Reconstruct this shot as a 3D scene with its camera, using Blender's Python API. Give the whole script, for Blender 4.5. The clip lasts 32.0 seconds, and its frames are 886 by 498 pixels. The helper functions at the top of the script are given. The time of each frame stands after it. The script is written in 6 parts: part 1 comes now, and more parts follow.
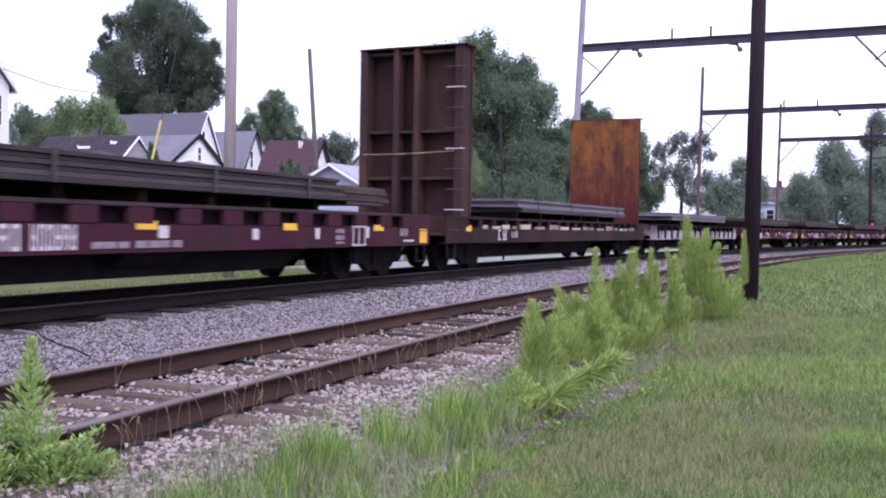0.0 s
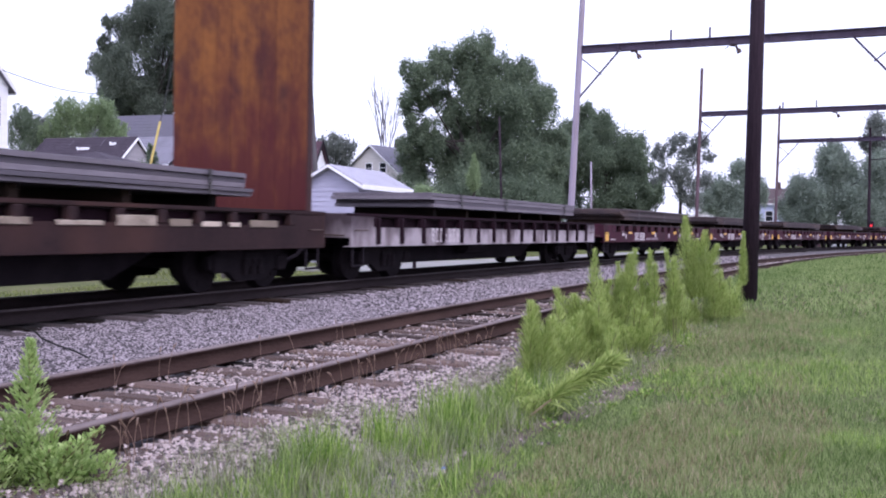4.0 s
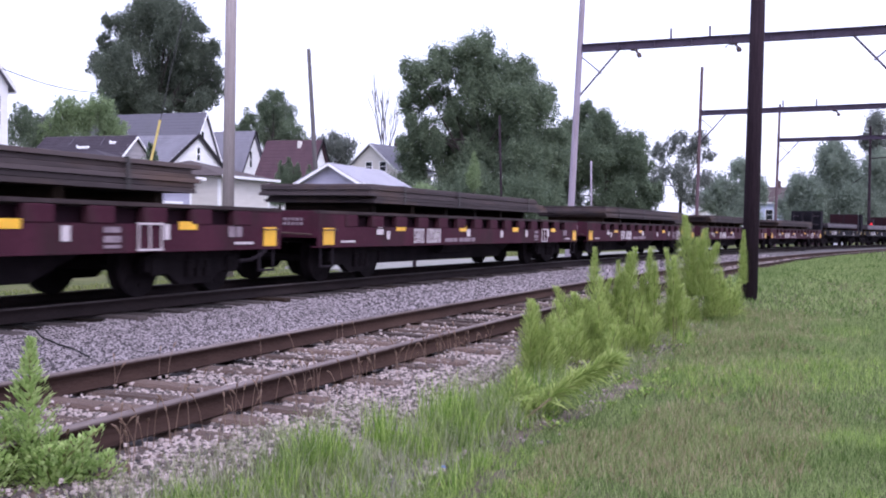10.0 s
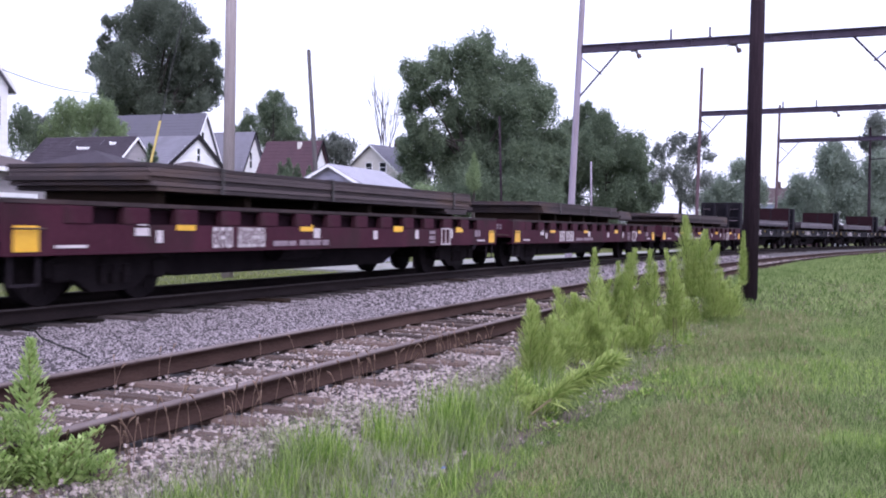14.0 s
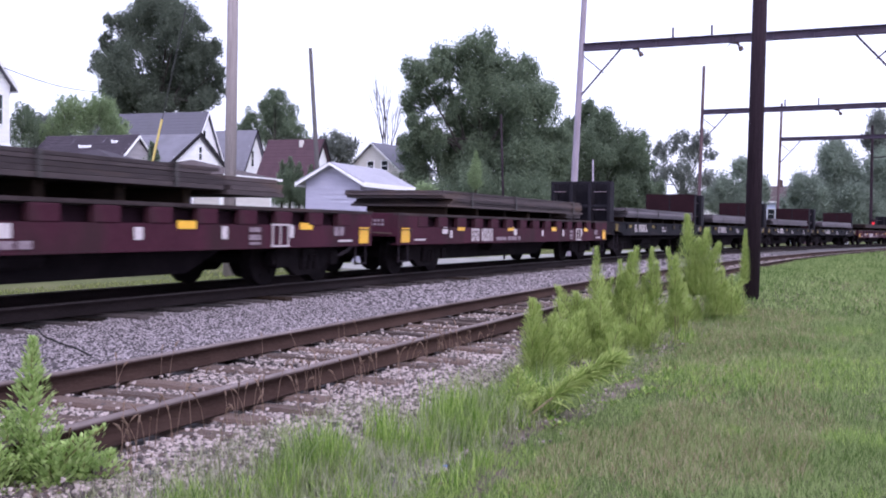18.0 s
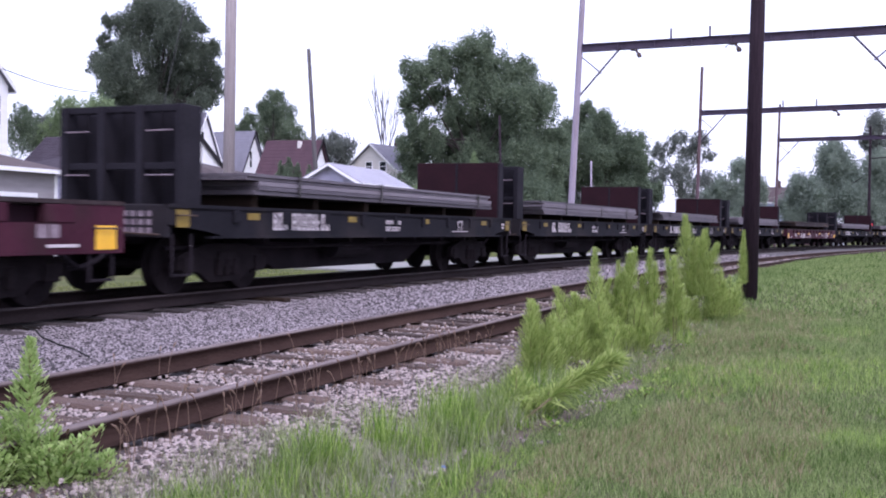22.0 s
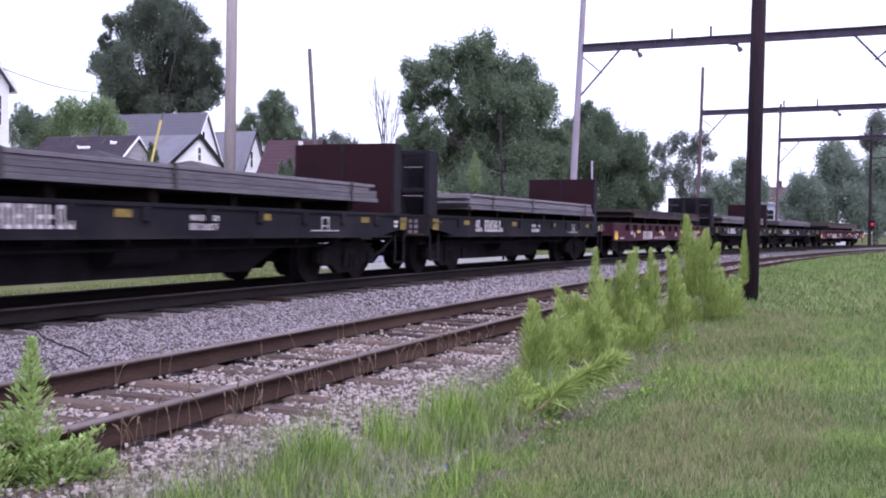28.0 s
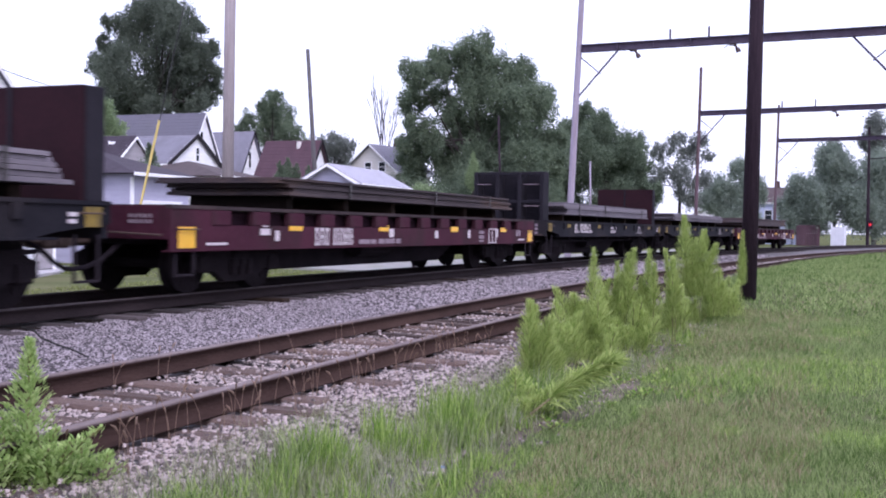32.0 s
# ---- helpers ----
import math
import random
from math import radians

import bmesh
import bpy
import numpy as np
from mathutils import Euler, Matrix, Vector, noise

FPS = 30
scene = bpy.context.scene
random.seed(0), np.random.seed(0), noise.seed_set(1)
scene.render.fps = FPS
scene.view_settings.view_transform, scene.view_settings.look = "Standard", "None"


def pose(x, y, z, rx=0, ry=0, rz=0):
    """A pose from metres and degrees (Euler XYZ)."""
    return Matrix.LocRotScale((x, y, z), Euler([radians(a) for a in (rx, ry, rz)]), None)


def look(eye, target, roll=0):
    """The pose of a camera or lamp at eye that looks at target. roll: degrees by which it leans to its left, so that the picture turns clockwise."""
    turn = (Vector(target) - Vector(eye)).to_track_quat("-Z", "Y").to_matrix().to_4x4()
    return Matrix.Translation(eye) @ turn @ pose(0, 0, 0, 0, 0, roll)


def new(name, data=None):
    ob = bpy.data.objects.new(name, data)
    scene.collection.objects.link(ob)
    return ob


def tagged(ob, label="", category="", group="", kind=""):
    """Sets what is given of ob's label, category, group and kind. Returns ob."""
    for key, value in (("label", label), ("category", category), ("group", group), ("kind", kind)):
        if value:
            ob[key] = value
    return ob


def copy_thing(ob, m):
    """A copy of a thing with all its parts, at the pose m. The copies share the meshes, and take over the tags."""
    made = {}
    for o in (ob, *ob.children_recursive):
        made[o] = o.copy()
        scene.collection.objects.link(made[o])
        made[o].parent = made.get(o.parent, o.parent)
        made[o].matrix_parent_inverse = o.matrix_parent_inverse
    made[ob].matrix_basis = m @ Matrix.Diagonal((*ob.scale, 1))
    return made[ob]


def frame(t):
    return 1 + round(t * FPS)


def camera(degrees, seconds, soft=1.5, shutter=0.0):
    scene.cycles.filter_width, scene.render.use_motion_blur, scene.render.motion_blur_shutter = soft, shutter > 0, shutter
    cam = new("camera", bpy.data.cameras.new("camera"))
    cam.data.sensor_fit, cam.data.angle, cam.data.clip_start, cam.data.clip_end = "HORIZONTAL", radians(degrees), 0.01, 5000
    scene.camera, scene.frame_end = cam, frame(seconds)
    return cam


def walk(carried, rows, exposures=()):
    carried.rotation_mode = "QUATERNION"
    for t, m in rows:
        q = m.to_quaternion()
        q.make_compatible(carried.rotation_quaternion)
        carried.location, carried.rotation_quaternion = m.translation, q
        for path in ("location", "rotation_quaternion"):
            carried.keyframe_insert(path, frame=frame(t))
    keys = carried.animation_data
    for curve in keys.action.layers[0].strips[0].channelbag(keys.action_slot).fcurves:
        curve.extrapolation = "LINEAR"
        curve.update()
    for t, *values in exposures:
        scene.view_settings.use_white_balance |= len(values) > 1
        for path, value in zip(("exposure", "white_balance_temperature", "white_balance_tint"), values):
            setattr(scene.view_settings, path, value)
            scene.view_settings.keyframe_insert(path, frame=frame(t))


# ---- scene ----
# ---------------------------------------------------------------- camera
cam = camera(48.27, 32.0, soft=1.95, shutter=0.5)
EYE = (0.0, 0.0, 1.5)
YAW, PITCH, ROLL = 20.805, -1.304, 1.0


def view(right, down):
    """The tripod's aim, nudged by a few hundredths of a degree to the right and down."""
    a, b = radians(YAW + right * 0.0327), radians(PITCH + down * 0.0327)
    way = (-math.sin(a) * math.cos(b), math.cos(a) * math.cos(b), math.sin(b))
    return look(EYE, [e + w for e, w in zip(EYE, way)], ROLL)


walk(cam, [
    (0, view(0, 0)), (0.5, view(0, 0)), (1, view(0, 0)), (1.5, view(0, 0)),
    (2, view(-1.5, 1.5)), (2.5, view(-1.5, 1.5)), (3, view(-1.5, 0.8)), (3.5, view(-1.5, 1.5)),
    (5.5, view(-1.6, 3.1)), (6, view(-1.5, 1.5)), (6.5, view(-1.5, 1.5)), (7, view(-1.5, 0)),
    (7.5, view(-1.5, 0)), (8, view(0, 1.5)), (8.5, view(0, 1.5)), (9, view(0, 1.5)),
    (9.5, view(0, 0)), (10, view(-1.5, 0)), (10.5, view(-1.5, 1.5)), (11, view(0, 0)),
    (11.5, view(1.5, -1.5)), (12, view(1.5, -1.5)), (12.5, view(0, 0)), (13, view(-1.5, 1.5)),
    (13.5, view(-1.5, 1.5)), (14, view(-1.5, 1.5)), (14.5, view(0, 0)), (16.5, view(1.5, 0)),
    (17, view(0, 0)), (17.5, view(0, 0)), (18, view(1.5, -1.5)), (18.5, view(1.5, -1.5)),
    (19, view(0, 0)), (19.5, view(0, 0)), (20, view(-1.5, 1.5)), (20.5, view(-1.5, 1.6)),
    (21, view(-1.5, 1.5)), (21.5, view(-1.5, 0.8)), (22, view(-1.5, 0)), (22.5, view(-3.1, 0.8)),
    (23, view(-3.1, 0)), (23.5, view(0, -1.5)), (24, view(0, -2.2)), (24.5, view(0, -2.2)),
    (25, view(0, -1.5)), (25.5, view(-1.5, 0)), (27.5, view(-1.5, 0.8)), (28, view(0, 0)),
    (28.5, view(0, -0.8)), (29, view(0, 0)), (29.5, view(1.5, 1.6)), (30, view(1.5, 0.8)),
    (30.5, view(0.8, 0)), (31, view(0, 1.5)), (31.5, view(-1.5, 0.8)), (32, view(-3, 0.8)),
], exposures=[(0.0, 0.02, 5480, 25), (32.0, 0.02, 5480, 25)])

# ---------------------------------------------------------------- world and sun
world = bpy.data.worlds.new("overcast_sky")
scene.world = world
world.use_nodes = True
wt = world.node_tree
wt.nodes.clear()
sky = wt.nodes.new("ShaderNodeTexSky")
sky.sky_type, sky.sun_disc = "NISHITA", False
sky.sun_elevation, sky.sun_rotation = radians(48), radians(133)
sky.air_density, sky.dust_density = 1.0, 6.0
veil = wt.nodes.new("ShaderNodeBackground")
veil.inputs[0].default_value = (0.97, 0.95, 1.0, 1)
veil.inputs[1].default_value = 1.25
clear = wt.nodes.new("ShaderNodeBackground")
clear.inputs[1].default_value = 0.06
both = wt.nodes.new("ShaderNodeAddShader")
out = wt.nodes.new("ShaderNodeOutputWorld")
wt.links.new(sky.outputs[0], clear.inputs[0])
wt.links.new(veil.outputs[0], both.inputs[0])
wt.links.new(clear.outputs[0], both.inputs[1])
wt.links.new(both.outputs[0], out.inputs[0])

sun = new("sun", bpy.data.lights.new("sun", "SUN"))
sun.data.energy, sun.data.angle, sun.data.color = 1.4, radians(25), (1.0, 0.96, 0.9)
sun.matrix_world = look((30, -28, 45), (0, 0, 0))


# ---------------------------------------------------------------- materials
def surface(name, dark, light, scale=4.0, rough=0.8, bump=0.3, metal=0.0, fine=30.0, vary=0.0, islands=False,
            stain=None, stain_scale=0.8, stain_amount=0.35, stretch=(1, 1, 1), bump_scale=None, sheen=0.5):
    """A procedural material: two colours mixed by noise at two scales, stains, relief, and a difference from piece to piece."""
    m = bpy.data.materials.new(name)
    m.use_nodes = True
    nt = m.node_tree
    b = nt.nodes["Principled BSDF"]
    b.inputs["Roughness"].default_value, b.inputs["Metallic"].default_value = rough, metal
    b.inputs["Specular IOR Level"].default_value = sheen
    co = nt.nodes.new("ShaderNodeTexCoord")
    mp = nt.nodes.new("ShaderNodeMapping")
    mp.inputs["Scale"].default_value = stretch
    nt.links.new(co.outputs["Object"], mp.inputs[0])

    def noise_tex(s, detail=4.0):
        n = nt.nodes.new("ShaderNodeTexNoise")
        n.inputs["Scale"].default_value, n.inputs["Detail"].default_value = s, detail
        nt.links.new(mp.outputs[0], n.inputs[0])
        return n.outputs[0]

    def math_node(op, a, c):
        n = nt.nodes.new("ShaderNodeMath")
        n.operation = op
        for k, v in enumerate((a, c)):
            if isinstance(v, (int, float)):
                n.inputs[k].default_value = v
            else:
                nt.links.new(v, n.inputs[k])
        return n.outputs[0]

    def blend(fac, a, c):
        n = nt.nodes.new("ShaderNodeMix")
        n.data_type = "RGBA"
        for k, v in ((0, fac), (6, a), (7, c)):
            if isinstance(v, (int, float)):
                n.inputs[k].default_value = v
            elif isinstance(v, tuple):
                n.inputs[k].default_value = (*v, 1)
            else:
                nt.links.new(v, n.inputs[k])
        return n.outputs[2]

    f = math_node("ADD", math_node("MULTIPLY", noise_tex(scale), 0.6), math_node("MULTIPLY", noise_tex(fine), 0.4))
    if vary:
        if islands:
            g = nt.nodes.new("ShaderNodeNewGeometry")
            rnd = g.outputs["Random Per Island"]
        else:
            g = nt.nodes.new("ShaderNodeObjectInfo")
            rnd = g.outputs["Random"]
        f = math_node("ADD", f, math_node("MULTIPLY", math_node("SUBTRACT", rnd, 0.5), vary))
    ramp = nt.nodes.new("ShaderNodeMapRange")
    ramp.inputs[1].default_value, ramp.inputs[2].default_value = 0.3, 0.7
    nt.links.new(f, ramp.inputs[0])
    colour = blend(ramp.outputs[0], dark, light)
    if stain:
        r2 = nt.nodes.new("ShaderNodeMapRange")
        r2.inputs[1].default_value, r2.inputs[2].default_value = 0.5, 0.68
        r2.inputs[4].default_value = stain_amount
        nt.links.new(noise_tex(stain_scale, 6.0), r2.inputs[0])
        colour = blend(r2.outputs[0], colour, stain)
    nt.links.new(colour, b.inputs["Base Color"])
    if bump:
        bn = nt.nodes.new("ShaderNodeBump")
        bn.inputs["Strength"].default_value, bn.inputs["Distance"].default_value = bump, 0.02
        nt.links.new(noise_tex(bump_scale or fine, 5.0), bn.inputs["Height"])
        nt.links.new(bn.outputs[0], b.inputs["Normal"])
    return m


def leafy(name, dark, light, vary=0.25):
    """Foliage: a colour for each leaf or clump, and some light let through."""
    m = surface(name, dark, light, scale=0.6, rough=0.6, bump=0, fine=6.0, vary=vary, islands=True, sheen=0.05)
    nt = m.node_tree
    b = nt.nodes["Principled BSDF"]
    tr = nt.nodes.new("ShaderNodeBsdfTranslucent")
    mx = nt.nodes.new("ShaderNodeMixShader")
    mx.inputs[0].default_value = 0.5
    src = b.inputs["Base Color"].links[0].from_socket
    nt.links.new(src, tr.inputs[0])
    nt.links.new(b.outputs[0], mx.inputs[1])
    nt.links.new(tr.outputs[0], mx.inputs[2])
    nt.links.new(mx.outputs[0], nt.nodes["Material Output"].inputs[0])
    return m


M_SOIL = surface("lawn_soil", (0.075, 0.088, 0.04), (0.14, 0.15, 0.075), 0.5, 1.0, 0.5, fine=14, stain=(0.19, 0.16, 0.10), stain_scale=0.35, sheen=0.0)
M_BED = surface("ballast_bed", (0.065, 0.057, 0.058), (0.15, 0.136, 0.14), 9, 0.95, 0.9, fine=40, stain=(0.11, 0.093, 0.088), stain_scale=0.5)
M_STONE = surface("grey_crushed_stone", (0.055, 0.046, 0.05), (0.37, 0.318, 0.338), 6, 0.9, 0.2, fine=40, vary=1.5, islands=True)
M_PALE = surface("pale_crushed_stone", (0.09, 0.071, 0.066), (0.43, 0.355, 0.335), 6, 0.9, 0.2, fine=40, vary=1.2, islands=True)
M_RAIL = surface("rusty_rail", (0.025, 0.0138, 0.0115), (0.056, 0.033, 0.027), 5, 0.9, 0.4, fine=50, stretch=(1, 0.3, 1), stain=(0.08, 0.048, 0.036), stain_scale=1.2, stain_amount=0.5, sheen=0.12)
M_RAILHEAD = surface("dull_rail_head", (0.1, 0.074, 0.07), (0.24, 0.195, 0.19), 4, 0.85, 0.15, 0.0, fine=40, stretch=(1, 0.3, 1), stain=(0.08, 0.055, 0.048), stain_scale=0.9, stain_amount=0.7, sheen=0.2)
M_MAINHEAD = surface("grimy_rail_head", (0.03, 0.022, 0.022), (0.07, 0.055, 0.056), 6, 0.6, 0.1, 0.0, fine=60, sheen=0.3)
M_TIE = surface("weathered_tie", (0.044, 0.027, 0.022), (0.15, 0.1, 0.082), 3, 0.95, 0.9, fine=24, vary=0.8, stretch=(0.6, 7, 7), stain=(0.17, 0.125, 0.105), stain_scale=1.6, stain_amount=0.5)
M_DARKTIE = surface("dark_tie", (0.028, 0.021, 0.021), (0.075, 0.058, 0.058), 3, 0.95, 0.6, fine=24, vary=0.6, stretch=(1, 6, 6))
M_IRON = surface("rusty_iron", (0.05, 0.033, 0.028), (0.11, 0.07, 0.055), 8, 0.8, 0.3, 0.3)
M_MAROON = surface("faded_maroon_paint", (0.032, 0.0083, 0.0165), (0.07, 0.02, 0.0345), 1.2, 0.75, 0.15, fine=18, stain=(0.029, 0.016, 0.018), stain_scale=1.1, stain_amount=0.75, stretch=(1, 1, 0.6), sheen=0.12)
M_GRIMERAIL = surface("grimed_worn_flange", (0.022, 0.015, 0.017), (0.062, 0.046, 0.048), 2, 0.9, 0.3, fine=14, stain=(0.09, 0.06, 0.055), stain_amount=0.5, sheen=0.15)
M_BROWN = surface("rust_brown_paint", (0.03, 0.0165, 0.0185), (0.064, 0.034, 0.034), 1.5, 0.75, 0.25, fine=20, stain=(0.15, 0.07, 0.042), stretch=(1, 1, 0.4), sheen=0.15)
M_BROWNSILL = surface("grimed_brown_sill_paint", (0.018, 0.0105, 0.0115), (0.04, 0.022, 0.022), 1.5, 0.8, 0.25, fine=20, stain=(0.09, 0.042, 0.03), stretch=(1, 1, 0.6), sheen=0.12)
M_DULLRED = surface("dull_bulkhead_paint", (0.014, 0.0055, 0.0085), (0.027, 0.0095, 0.0135), 1.2, 0.8, 0.15, fine=18, sheen=0.12)
M_BLACKFRAME = surface("grimy_black_frame", (0.010, 0.009, 0.013), (0.022, 0.019, 0.026), 2, 0.9, 0.2, sheen=0.2)
M_BLACKCAR = surface("dusty_black_paint", (0.008, 0.0075, 0.0105), (0.019, 0.0175, 0.023), 1.4, 0.8, 0.15, fine=18, stain=(0.045, 0.036, 0.037), stain_amount=0.5, sheen=0.1)
M_WHITECAR = surface("peeling_white_paint", (0.26, 0.215, 0.23), (0.43, 0.38, 0.4), 1.6, 0.75, 0.25, fine=16, stain=(0.07, 0.042, 0.046), stain_scale=1.3, stain_amount=0.95, stretch=(1, 1, 0.5))
M_UNDER = surface("grimy_underframe", (0.010, 0.008, 0.011), (0.024, 0.018, 0.023), 3, 0.95, 0.3, sheen=0.15)
M_TRUCK = surface("grimy_cast_steel", (0.008, 0.0062, 0.0078), (0.02, 0.0155, 0.018), 4, 0.95, 0.3, sheen=0.08)
M_BLOCK = surface("dark_dunnage_timber", (0.01, 0.0068, 0.0056), (0.03, 0.0195, 0.0145), 3, 0.95, 0.4, vary=0.8, stretch=(1, 1, 5), sheen=0.15)
M_DECK = surface("grimy_plank_deck", (0.018, 0.013, 0.015), (0.045, 0.034, 0.035), 3, 0.95, 0.4, sheen=0.2)
M_MAINRAIL = surface("dark_rail", (0.013, 0.0085, 0.0095), (0.027, 0.019, 0.0195), 5, 0.85, 0.3, 0.0, fine=50, stretch=(1, 0.3, 1), sheen=0.15)
M_DARKBED = surface("oily_ballast", (0.012, 0.010, 0.010), (0.04, 0.034, 0.033), 9, 0.95, 0.9, fine=40, sheen=0.2)
# Recess shade as a colour; also paint for the white car's posts and rail.
M_SHADE = surface("recess_shade_and_post_paint", (0.0096, 0.0039, 0.0072), (0.0204, 0.0078, 0.0132), 2, 0.9, 0.2, sheen=0.12)
M_YELLOW = surface("yellow_reflective_sheet", (0.72, 0.38, 0.015), (0.85, 0.5, 0.03), 6, 0.4, 0.05, stain=(0.45, 0.25, 0.03), stain_amount=0.4)
M_LETTER = surface("worn_white_lettering", (0.42, 0.36, 0.38), (0.66, 0.6, 0.62), 14, 0.7, 0.05)
M_PLATE = surface("mill_scale_steel", (0.046, 0.036, 0.039), (0.098, 0.077, 0.081), 0.9, 0.8, 0.15, 0.15, fine=9, vary=0.5, stain=(0.15, 0.09, 0.06), stain_amount=0.45, stretch=(1, 0.35, 3), sheen=0.2)
M_PLATE_PALE = surface("pale_mill_scale_steel", (0.1, 0.088, 0.104), (0.215, 0.19, 0.215), 0.9, 0.8, 0.15, 0.1, fine=9, vary=0.5, stain=(0.13, 0.11, 0.12), stain_amount=0.4, stretch=(1, 0.35, 3), sheen=0.25)
M_DIRTYYELLOW = surface("dirty_yellow_sheet", (0.14, 0.092, 0.014), (0.26, 0.18, 0.024), 8, 0.7, 0.05, stain=(0.06, 0.045, 0.02), stain_scale=3, stain_amount=0.7)
M_ORANGE = surface("stained_bulkhead_boards", (0.105, 0.037, 0.021), (0.25, 0.1, 0.028), 1.3, 0.85, 0.4, fine=9, vary=0.12, stain=(0.05, 0.018, 0.022), stain_scale=1.6, stain_amount=0.85, stretch=(1.3, 1.3, 0.7), sheen=0.15)


def height_tint(m, low, high, tint):
    """A ragged tint by height: full at low and beyond, gone at high and beyond."""
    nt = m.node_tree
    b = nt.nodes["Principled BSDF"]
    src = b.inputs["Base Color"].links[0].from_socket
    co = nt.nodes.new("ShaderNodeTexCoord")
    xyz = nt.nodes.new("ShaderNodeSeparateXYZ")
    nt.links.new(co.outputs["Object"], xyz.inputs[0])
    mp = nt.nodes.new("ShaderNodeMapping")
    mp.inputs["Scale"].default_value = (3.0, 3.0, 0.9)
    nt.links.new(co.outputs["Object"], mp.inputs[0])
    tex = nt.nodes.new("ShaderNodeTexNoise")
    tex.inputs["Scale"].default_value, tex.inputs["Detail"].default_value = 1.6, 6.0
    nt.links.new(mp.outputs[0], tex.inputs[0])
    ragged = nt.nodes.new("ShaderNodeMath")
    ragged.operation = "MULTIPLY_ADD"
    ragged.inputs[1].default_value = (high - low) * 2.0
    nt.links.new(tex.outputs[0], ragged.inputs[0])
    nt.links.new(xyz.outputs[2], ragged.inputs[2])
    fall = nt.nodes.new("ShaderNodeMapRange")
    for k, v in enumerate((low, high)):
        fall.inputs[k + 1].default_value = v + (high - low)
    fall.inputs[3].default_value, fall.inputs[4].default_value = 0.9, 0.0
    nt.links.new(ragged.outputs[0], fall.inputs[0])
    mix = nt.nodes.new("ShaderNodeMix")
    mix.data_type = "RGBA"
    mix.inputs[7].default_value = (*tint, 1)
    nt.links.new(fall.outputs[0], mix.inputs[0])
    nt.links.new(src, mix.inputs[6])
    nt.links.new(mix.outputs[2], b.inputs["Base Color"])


# Boards redden and darken downwards; the white car darkens towards its deck.
height_tint(M_ORANGE, 2.0, 3.9, (0.075, 0.018, 0.02))
height_tint(M_WHITECAR, 1.14, 0.84, (0.03, 0.014, 0.02))
M_BAND = surface("dark_strapping", (0.05, 0.045, 0.045), (0.09, 0.08, 0.08), 6, 0.5, 0.0, 0.6)
M_POLE = surface("grey_wood_pole", (0.22, 0.185, 0.19), (0.36, 0.315, 0.32), 3, 0.9, 0.5, fine=20, stretch=(8, 8, 0.5), stain=(0.16, 0.12, 0.12))
M_DARKPOLE = surface("creosoted_pole", (0.016, 0.0095, 0.015), (0.041, 0.026, 0.036), 3, 0.85, 0.7, fine=20, stretch=(8, 8, 0.5), sheen=0.15)
M_GANTRY = surface("weathered_gantry_steel", (0.05, 0.038, 0.062), (0.10, 0.078, 0.118), 2, 0.8, 0.2, stain=(0.07, 0.04, 0.045), sheen=0.25)
M_MAST = surface("pale_gantry_mast", (0.26, 0.22, 0.28), (0.38, 0.33, 0.4), 2, 0.8, 0.2, 0.0, stretch=(4, 4, 0.4), stain=(0.2, 0.14, 0.14))
M_WIRE = surface("black_cable", (0.02, 0.02, 0.02), (0.04, 0.04, 0.04), 5, 0.6, 0.0)
M_INSUL = surface("brown_glazed_insulator", (0.05, 0.03, 0.03), (0.09, 0.05, 0.05), 5, 0.2, 0.0)
M_GUARD = surface("yellow_guy_guard", (0.5, 0.38, 0.1), (0.62, 0.5, 0.17), 5, 0.5, 0.05)
M_WHITE = surface("white_clapboard", (0.726, 0.715, 0.726), (0.88, 0.869, 0.88), 1.2, 0.8, 0.1, fine=8, stretch=(1, 1, 6))
M_CREAM = surface("cream_clapboard", (0.56, 0.53, 0.5), (0.7, 0.665, 0.63), 1.2, 0.8, 0.1, fine=8, stretch=(1, 1, 6))
M_BLUE = surface("pale_blue_clapboard", (0.42, 0.46, 0.6), (0.52, 0.56, 0.7), 1.2, 0.8, 0.1, fine=8, stretch=(1, 1, 6))
M_TAN = surface("grey_tan_clapboard", (0.27, 0.248, 0.262), (0.36, 0.332, 0.348), 1.2, 0.8, 0.1, fine=8, stretch=(1, 1, 6))
M_TRIM = surface("white_trim_paint", (0.7776, 0.7668, 0.7776), (0.8856, 0.8748, 0.8856), 3, 0.6, 0.05)
M_DARKTRIM = surface("dark_trim_paint", (0.018, 0.015, 0.018), (0.03, 0.026, 0.03), 3, 0.8, 0.05, sheen=0.15)
M_DOOR = surface("white_garage_door", (0.68, 0.68, 0.72), (0.8, 0.8, 0.84), 3, 0.6, 0.05)
M_GREYROOF = surface("grey_shingles", (0.07, 0.066, 0.088), (0.118, 0.111, 0.14), 2, 0.9, 0.5, fine=12, vary=0.5, stain=(0.1, 0.1, 0.11))
M_PALEROOF = surface("pale_grey_shingles", (0.135, 0.129, 0.16), (0.19, 0.182, 0.22), 2, 0.9, 0.4, fine=12, vary=0.5, stain=(0.11, 0.105, 0.125))
M_DARKROOF = surface("charcoal_shingles", (0.028, 0.02, 0.03), (0.052, 0.039, 0.055), 2, 0.9, 0.5, fine=12, vary=0.5)
M_BROWNROOF = surface("brown_shingles", (0.05, 0.036, 0.038), (0.088, 0.064, 0.066), 2, 0.9, 0.5, fine=12, vary=0.5)
